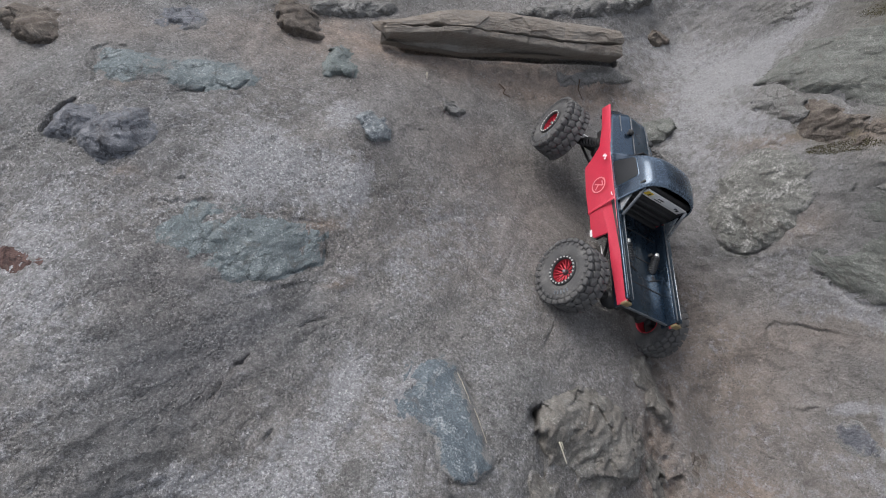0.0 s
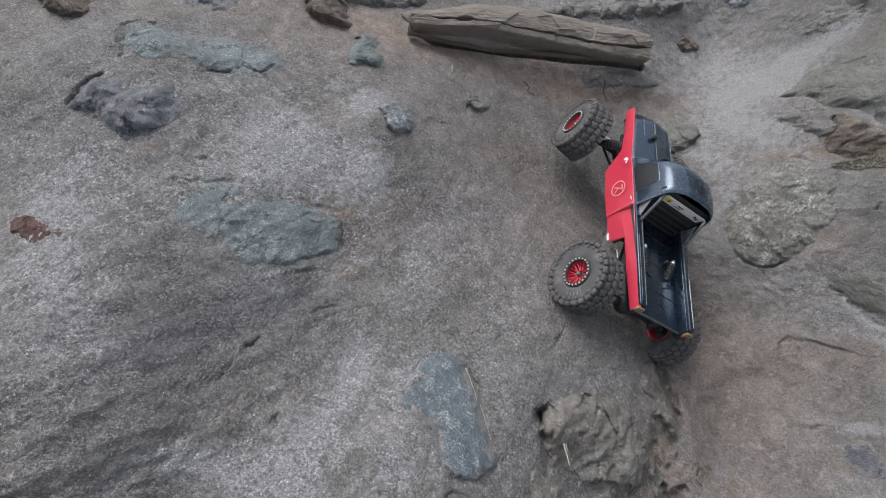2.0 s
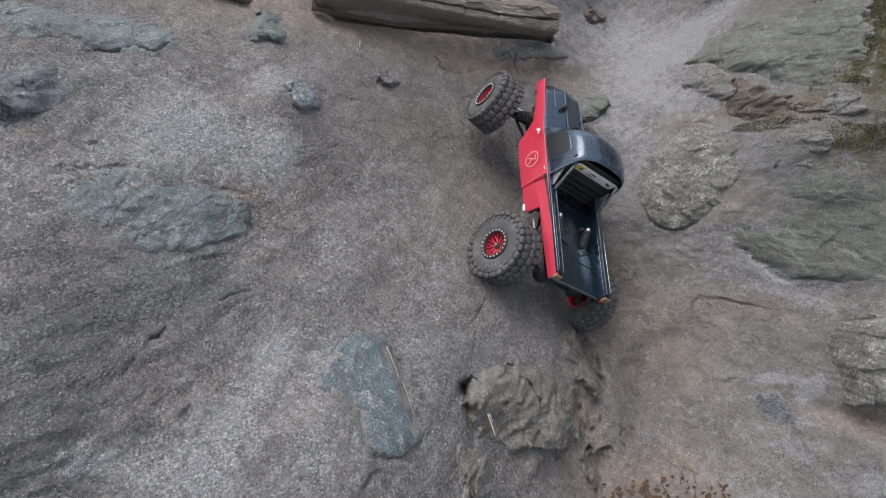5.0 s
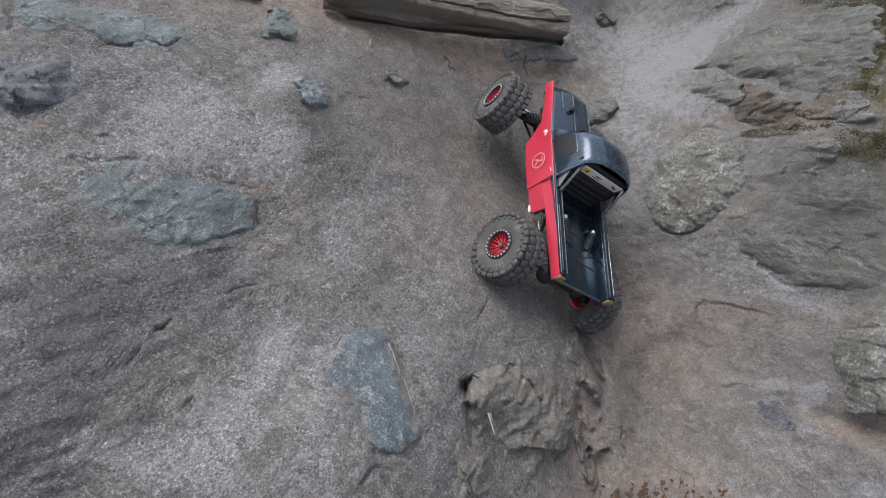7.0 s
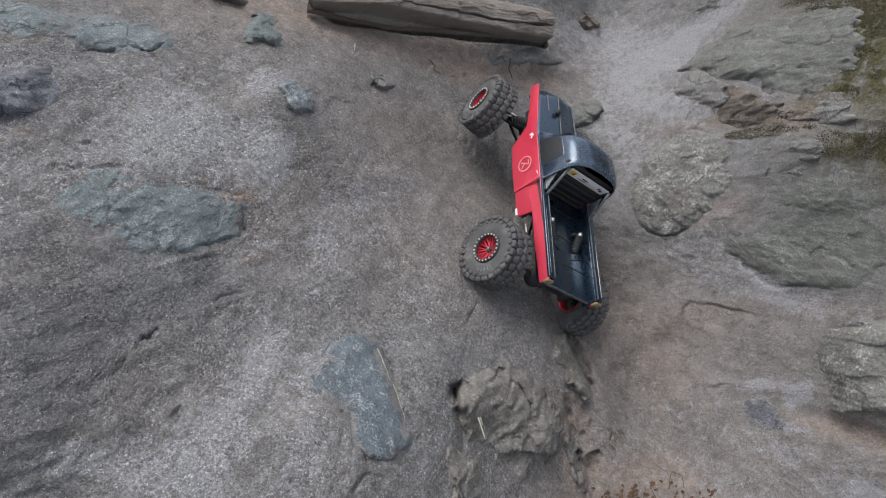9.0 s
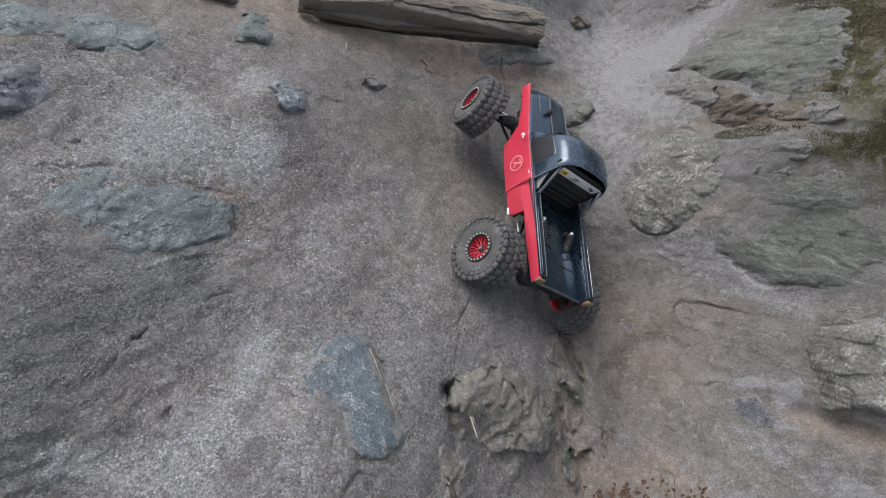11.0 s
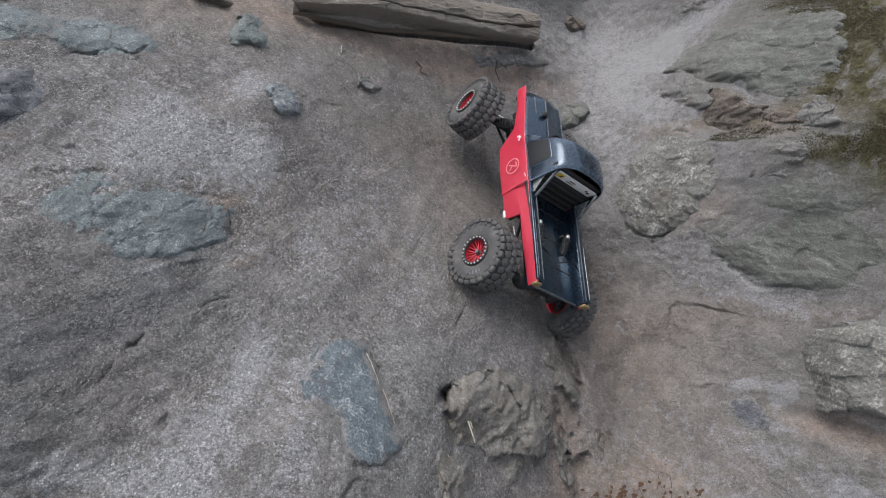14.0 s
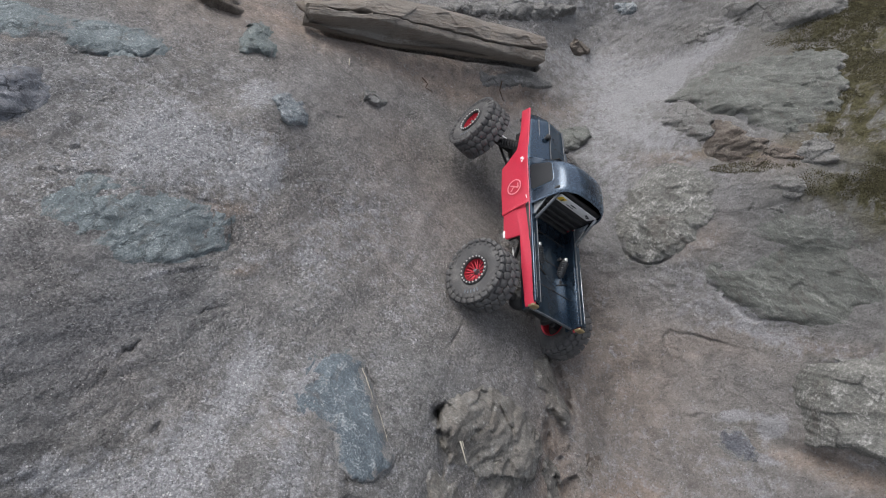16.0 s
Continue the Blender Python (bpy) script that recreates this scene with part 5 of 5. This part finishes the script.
# cab: a rounded shell, open at the back
def cab_row(x, base, top, half_top, lean):
    row = []
    tall = top - base
    pts = ((W_CAB - 0.0015, base), (W_CAB - 0.003, base + 0.2 * tall), (half_top + 0.004, base + 0.68 * tall), (half_top - 0.001, base + 0.85 * tall), (half_top - 0.010, base + 0.97 * tall),
           (half_top * 0.55, top + 0.09 * tall), (0, top + 0.13 * tall))
    for y, z in pts:
        row.append((x - lean * (z - base), y, z))
    return row + [(a, -b, c) for a, b, c in row[-2::-1]]


cab_rows = [cab_row(0.121, BELT, BELT + 0.006, 0.080, 0.0), cab_row(0.119, BELT, BELT + 0.026, 0.078, 0.30), cab_row(0.110, BELT, 0.138, 0.071, 0.32),
            cab_row(0.100, BELT, 0.156, 0.071, 0.26), cab_row(0.085, BELT, 0.162, 0.072, 0.16), cab_row(0.055, BELT, 0.165, 0.073, 0.06),
            cab_row(0.025, BELT, 0.1645, 0.0735, 0.0), cab_row(0.004, BELT, 0.162, 0.0735, -0.02), cab_row(-0.004, BELT, 0.158, 0.072, -0.04)]
cab_bm = lofted(cab_rows)
bmesh.ops.subdivide_edges(cab_bm, edges=cab_bm.edges[:], cuts=2, smooth=0.6, use_grid_fill=True)
for f in cab_bm.faces:
    f.smooth = True
cab = part("cab", thick(cab_bm, 0.0025), M_CAB, truck, "black cab shell with scuffed roof edges and open back")
for side in (1, -1):
    def out(x, z):
        k = (z - BELT) / 0.06
        return side * (W_CAB + 0.0003 - 0.0095 * k)

    frame_pts = ((0.094, 0.085), (0.082, 0.128), (0.076, 0.1325), (0.038, 0.1335), (0.032, 0.130), (0.028, 0.087), (0.033, 0.083), (0.088, 0.082))
    for name, grow, lift, mat in (("window_frame", 1.10, 0.0014, M_BLACK), ("side_window", 1.0, 0.0026, M_GLASS)):
        bm = bmesh.new()
        pts = [((x - 0.06) * grow + 0.06, (z - 0.108) * grow + 0.108) for x, z in frame_pts]
        a = [bm.verts.new((x, out(x, z) + side * lift, z)) for x, z in pts]
        b = [bm.verts.new((x, out(x, z) - side * 0.004, z)) for x, z in pts]
        bm.faces.new(a)
        for k in range(len(a)):
            bm.faces.new((a[k], b[k], b[(k + 1) % len(a)], a[(k + 1) % len(a)]))
        bmesh.ops.recalc_face_normals(bm, faces=bm.faces)
        part(name, bevelled(bm, 0.0012), mat, cab, "smoked dusty side window" if name == "side_window" else "")
part("windscreen", box((0.004, 0.116, 0.056), pose(0.1085, 0, 0.112, 0, -20, 0), 0.0015), M_GLASS, cab, "smoked windscreen")
# rear bulkhead with the white label, ribs below it
bulk = part("rear_bulkhead", bevelled(box_into(bmesh.new(), (0.006, 0.156, 0.108), pose(0.012, 0, 0.093)), 0.002), M_MATT, truck)
label_ob = part("white_label", bevelled(box_into(bmesh.new(), (0.003, 0.124, 0.024), pose(0.0055, -0.003, 0.128, 0, -14, 0)), 0.0008), M_WHITE_P, bulk, "white label with yellow square and grey print")
mark = part("yellow_square", box((0.0012, 0.017, 0.014), pose(0.0034, 0.045, 0.129, 0, -14, 0)), M_YELLOW, label_ob)
part("dark_mark", box((0.0010, 0.010, 0.004), pose(0.0028, 0.046, 0.131, 0, -14, 0)), M_INK_HOLE, label_ob)
part("dark_mark", box((0.0010, 0.004, 0.008), pose(0.0028, 0.042, 0.128, 0, -14, 0)), M_INK_HOLE, label_ob)
for y, z, w, hgt in ((0.006, 0.130, 0.018, 0.0035), (0.010, 0.124, 0.022, 0.0016), (-0.042, 0.130, 0.006, 0.006), (-0.050, 0.127, 0.006, 0.006)):
    part("print_bar", box((0.0010, w, hgt), pose(0.0036, y, z, 0, -14, 0)), M_EDGE if w > 0.02 else M_INK_HOLE, label_ob)
part("bulkhead_foot", bevelled(box_into(bmesh.new(), (0.006, 0.156, 0.046), pose(0.010, 0, 0.018)), 0.001), M_MATT, bulk)
for side in (1, -1):
    part("cab_liner", bevelled(box_into(bmesh.new(), (0.076, 0.002, 0.062), pose(-0.030, side * 0.0785, 0.042)), 0.0006), M_MATT, bulk)
for z in (0.102, 0.086, 0.070, 0.054):
    part("bulkhead_rib", bevelled(box_into(bmesh.new(), (0.010, 0.132, 0.004), pose(0.005, 0, z)), 0.0015), M_MATT, bulk)

# load bed: floor, walls, rails
bed = part("bed_floor", bevelled(box_into(bmesh.new(), (0.238, 0.140, 0.004), pose(-0.113, 0, 0.050)), 0.0012), M_BLACK, truck, "glossy black load bed floor")
for x in (-0.035, -0.100, -0.165):
    part("bed_seam", box((0.0015, 0.132, 0.0012), pose(x, 0, 0.0525)), M_MATT, bed)
for side in (1, -1):
    wall = part("bed_wall", bevelled(box_into(bmesh.new(), (0.236, 0.004, 0.038), pose(-0.116, side * 0.070, 0.055, side * 6)), 0.001), M_BLACK, truck)
    rail = part("bed_rail", bevelled(box_into(bmesh.new(), (0.232, 0.017, 0.007), pose(-0.117, side * 0.0765, 0.0755)), 0.0022), M_BLACK, truck, "black bed rail with pale scraped edge")
    part("rail_edge", bevelled(box_into(bmesh.new(), (0.228, 0.0022, 0.003), pose(-0.117, side * 0.0685, 0.0785)), 0.0008), M_EDGE, rail)
    part("rail_edge", bevelled(box_into(bmesh.new(), (0.150, 0.0016, 0.002), pose(-0.150, side * 0.0800, 0.0792)), 0.0006), M_CHROME if side < 0 else M_EDGE, rail)
    part("tail_light", bevelled(box_into(bmesh.new(), (0.006, 0.019, 0.014), pose(-0.2385, side * 0.0765, 0.067)), 0.002), M_AMBER, truck, "dull amber tail light")
    part("bed_liner", bevelled(box_into(bmesh.new(), (0.166, 0.002, 0.024), pose(-0.151, side * 0.0788, 0.061)), 0.0006), M_MATT, truck)
    # braces from the cab corner down to the rail
    part("cab_brace", cyl((0.002, side * 0.067, 0.138), (-0.036, side * 0.072, 0.079), 0.0032, bevel=0.0004), M_CHROME if side < 0 else M_EDGE, truck)
    part("cab_gusset", bevelled(prism(((0.004, 0.078), (0.004, 0.114), (-0.026, 0.078)), lambda x: side * 0.0725, lambda x: side * 0.0755), 0.0006), M_PALE if side > 0 else M_EDGE, truck, "pale corner gusset behind the cab" if side > 0 else "")
    # rear damper standing up through the floor
    x0, y0, z0 = (-0.074, 0.031, -0.010) if side > 0 else (-0.083, -0.047, 0.0)
    damper = part("rear_damper", cyl((x0, y0, 0.064 + z0), (x0 - 0.040, y0 - side * 0.010, 0.052 + z0 / 2), 0.0058, bevel=0.0008), M_DAMP, truck)
    part("damper_cap", cyl((x0 + 0.007, y0 + side * 0.001, 0.0672 + z0), (x0 - 0.001, y0, 0.0642 + z0), 0.0040, 0.0054, bevel=0.001), M_STEEL, damper)
    part("damper_spring", coil((x0 - 0.004, y0 - side * 0.001, 0.0628 + z0), (x0 - 0.039, y0 - side * 0.010, 0.0523 + z0 / 2), 0.0082, 7, 0.0014), M_DAMP, damper)
    part("damper_mount", bevelled(box_into(bmesh.new(), (0.006, 0.022, 0.022 + z0), pose(x0 + 0.004, y0, 0.050 + z0 / 2)), 0.001), M_MATT, damper)
    # flat black disc painted for the shade inside the hole
    part("floor_hole", cyl((x0 - 0.050, y0 - side * 0.004, 0.0510), (x0 - 0.050, y0 - side * 0.004, 0.0526), 0.0052, sides=18), M_INK_HOLE, bed)
    part("floor_clip", cyl((x0 - 0.062, y0 - side * 0.018, 0.0535), (x0 - 0.048, y0 + side * 0.014, 0.0535), 0.0016), M_MATT, bed)
part("tail_lip", bevelled(box_into(bmesh.new(), (0.003, 0.136, 0.006), pose(-0.2325, 0, 0.051)), 0.001), M_EDGE, truck)

# chassis under the shell
chassis = part("chassis_rail", bevelled(box_into(bmesh.new(), (0.47, 0.012, 0.020), pose(0.02, 0.032, 0.016)), 0.002), M_MATT, truck)
part("chassis_rail", bevelled(box_into(bmesh.new(), (0.47, 0.012, 0.020), pose(0.02, -0.032, 0.016)), 0.002), M_MATT, truck)
skid = part("gearbox", bevelled(box_into(bmesh.new(), (0.090, 0.060, 0.044), pose(0.02, 0, 0.006)), 0.006), M_MATT, truck)
part("battery_tray", bevelled(box_into(bmesh.new(), (0.110, 0.052, 0.022), pose(0.17, 0, 0.036)), 0.004), M_MATT, truck)
part("interior_floor", bevelled(box_into(bmesh.new(), (0.150, 0.150, 0.004), pose(0.075, 0, 0.056)), 0.001), M_MATT, truck)

WHEELS = {"fl": (0.240, 0.128, -0.030), "rl": (-0.172, 0.145, -0.006), "fr": (0.225, -0.150, -0.012), "rr": (-0.184, -0.128, -0.022)}
for front_end, (left, right) in ((True, ("fl", "fr")), (False, ("rl", "rr"))):
    a, b = Vector(WHEELS[left]), Vector(WHEELS[right])
    mid = (a + b) / 2
    axle = part("front_axle" if front_end else "rear_axle", cyl(a.lerp(b, 0.12), a.lerp(b, 0.88), 0.0085, bevel=0.001), M_MATT, truck, "black axle tube")
    bm = bmesh.new()
    bmesh.ops.create_uvsphere(bm, u_segments=16, v_segments=10, radius=0.021, matrix=Matrix.Translation(mid + Vector((0, 0.012, 0))))
    for f in bm.faces:
        f.smooth = True
    part("differential", bm, M_MATT, axle)
    for end, s in ((a.lerp(b, 0.16), 1), (a.lerp(b, 0.84), -1)):
        part("knuckle", bevelled(box_into(bmesh.new(), (0.022, 0.014, 0.030), Matrix.Translation(end)), 0.004), M_MATT, axle)
        top = Vector((end.x - (0.05 if front_end else -0.06), s * 0.038, 0.052))
        foot = end + Vector((-0.006 if front_end else 0.008, -s * 0.016, 0.006))
        if front_end:
            damper = part("front_damper", cyl(top, foot, 0.0075, bevel=0.001), M_MATT, truck)
            part("damper_boot", coil(top.lerp(foot, 0.15), top.lerp(foot, 0.9), 0.0098, 9, 0.0020), M_RUBBER, damper)
        link_end = Vector((0.075 if front_end else -0.03, s * 0.022, 0.002))
        part("suspension_link", cyl(end + Vector((-0.004 if front_end else 0.004, -s * 0.034, -0.006)), link_end, 0.0034), M_MATT, truck)
        part("suspension_link", cyl(mid + Vector((0, s * 0.014, 0.020)), link_end + Vector((0, 0, 0.018)), 0.0032), M_EDGE, truck)
    if front_end:
        part("steering_rod", cyl(a.lerp(b, 0.17) + Vector((0.020, 0, 0.004)), a.lerp(b, 0.83) + Vector((0.020, 0, 0.004)), 0.003), M_STEEL, axle)
        servo = part("steering_servo", bevelled(box_into(bmesh.new(), (0.022, 0.042, 0.026), Matrix.Translation(mid + Vector((0.012, 0.006, 0.030)))), 0.002), M_MATT, axle)
        part("servo_horn", bevelled(box_into(bmesh.new(), (0.005, 0.024, 0.006), Matrix.Translation(mid + Vector((0.026, 0.026, 0.036)))), 0.001), M_RIM, servo)
part("antenna_tube", cyl((-0.072, 0.060, 0.006), (-0.098, 0.064, 0.010), 0.0014), M_WHITE_P, truck)

# ---- wheels: built once facing +y, then set at the four hubs ----
RIM_R = 0.0285


def tyre_mesh():
    prof = ((RIM_R, 0.024), (RIM_R + 0.004, 0.0275), (0.044, 0.0298), (0.056, 0.0292), (0.0628, 0.0260), (0.0655, 0.018), (0.0664, 0.006),
            (0.0664, -0.006), (0.0655, -0.018), (0.0628, -0.0260), (0.056, -0.0292), (0.044, -0.0298), (RIM_R + 0.004, -0.0275), (RIM_R, -0.024))
    n = 64
    rows = [[(r * math.cos(a), y, r * math.sin(a)) for r, y in prof] for a in (2 * math.pi * k / n for k in range(n + 1))]
    bm = lofted(rows)
    bmesh.ops.remove_doubles(bm, verts=bm.verts, dist=1e-5)
    return bm


def tread_mesh():
    """Staggered lugs in four rows, the outer ones wrapping on to the shoulder."""
    bm = bmesh.new()
    n = 26
    for k in range(n):
        for y, w, l, turn, shift in ((0.0088, 0.0145, 0.0118, 22, 0.0), (-0.0088, 0.0145, 0.0118, -22, 0.5), (0.0235, 0.0125, 0.0108, -6, 0.45), (-0.0235, 0.0125, 0.0108, 6, 0.95)):
            outer = abs(y) > 0.02
            m = Matrix.Rotation(-radians(360 * (k + shift) / n), 4, "Y") @ pose(0.0672 if not outer else 0.0645, y, 0, turn if not outer else 0, 0, (-16 if y > 0 else 16) if outer else 0)
            bmesh.ops.create_cube(bm, size=1, matrix=m @ Matrix.Diagonal((0.0054 if not outer else 0.0082, w * 1.06, l * 1.12 + (0.0015 if k % 2 else 0), 1)))
        for y in (0.0292, -0.0292):
            m = Matrix.Rotation(-radians(360 * (k + 0.2) / n), 4, "Y") @ pose(0.0572, y, 0)
            bmesh.ops.create_cube(bm, size=1, matrix=m @ Matrix.Diagonal((0.0072, 0.0026, 0.0062, 1)))
    return bevelled(bm, 0.0005, 1)


def rim_mesh():
    prof = ((0.0265, 0.026), (0.0255, 0.018), (0.0245, 0.004), (0.0245, -0.020), (0.0275, -0.026), (0.0285, -0.024), (0.0262, -0.019), (0.0262, 0.004), (0.0285, 0.024))
    n = 40
    bm = lofted([[(r * math.cos(a), y, r * math.sin(a)) for r, y in prof] for a in (2 * math.pi * k / n for k in range(n + 1))])
    bmesh.ops.remove_doubles(bm, verts=bm.verts, dist=1e-5)
    return bm


wheel_hub = part("wheel", cyl((0, -0.024, 0), (0, 0.016, 0), 0.0085, bevel=0.001), M_MATT, truck, "chunky dusty tyre on a red beadlock rim")
part("tyre", tyre_mesh(), M_RUBBER, wheel_hub, "dusty black rubber tyre with deep lugs")
tagged(part("tread", tread_mesh(), M_RUBBER, wheel_hub), kind="stuff")
part("rim", rim_mesh(), M_RIM, wheel_hub, "red anodised rim")
# matt black disc stands in for the shade between the spokes
part("brake_dish", cyl((0, 0.001, 0), (0, 0.006, 0), 0.0252, 0.0235, 28), M_MATT, wheel_hub, "dark disc standing in for shade behind the spokes")
for k in range(10):
    a = 2 * math.pi * k / 10
    bm = bmesh.new()
    for off in (-0.16, 0.16):
        cyl_into(bm, (0.007 * math.cos(a), 0.017, 0.007 * math.sin(a)), (0.0255 * math.cos(a + off), 0.021, 0.0255 * math.sin(a + off)), 0.0013, 0.0010, 8)
    part("spoke", bm, M_RIM, wheel_hub)
lock = [[(r * math.cos(a), y, r * math.sin(a)) for r, y in ((0.0250, 0.0255), (0.0250, 0.0300), (0.0265, 0.0312), (0.0305, 0.0310), (0.0318, 0.0295), (0.0318, 0.0255))] for a in (2 * math.pi * k / 40 for k in range(41))]
part("beadlock_ring", lofted(lock), M_MATT, wheel_hub, "black beadlock ring")
bolt_mesh = None
for k in range(22):
    a = 2 * math.pi * k / 22
    if bolt_mesh is None:
        ob = part("bolt", cyl((0, 0, 0), (0, 0.0022, 0), 0.0020, 0.0015, 8), M_STEEL, wheel_hub)
        bolt_mesh = ob.data
    else:
        ob = new("bolt", bolt_mesh)
        ob.parent = wheel_hub
    ob.location = (0.0284 * math.cos(a), 0.0305, 0.0284 * math.sin(a))
part("hub_nut", cyl((0, 0.015, 0), (0, 0.0255, 0), 0.0048, 0.0040, 6, 0.0006), M_CHROME, wheel_hub)
# worn pale moulded marks on the sidewall
for k in range(5):
    a = radians(168 + 9 * k)
    part("sidewall_mark", box((0.008, 0.0008, 0.003), Matrix.Rotation(-a, 4, "Y") @ pose(0.0475, 0.0307, 0)), M_EDGE, wheel_hub)


def wheel_pose(key, steer, camber):
    right = key in ("fr", "rr")
    return Matrix.Translation(WHEELS[key]) @ pose(0, 0, 0, 0, 0, steer + (180 if right else 0)) @ pose(0, 0, 0, -camber if right else camber, 23 if right else 0, 0)


def copy_wheel(m):
    made = {}
    for o in (wheel_hub, *wheel_hub.children_recursive):
        made[o] = o.copy()
        scene.collection.objects.link(made[o])
        made[o].parent = made.get(o.parent, truck)
    made[wheel_hub].matrix_basis = m


copy_wheel(wheel_pose("fl", -15, -2))
copy_wheel(wheel_pose("fr", -17, 2))
copy_wheel(wheel_pose("rr", 0, 4))
wheel_hub.matrix_basis = wheel_pose("rl", 0, 7)
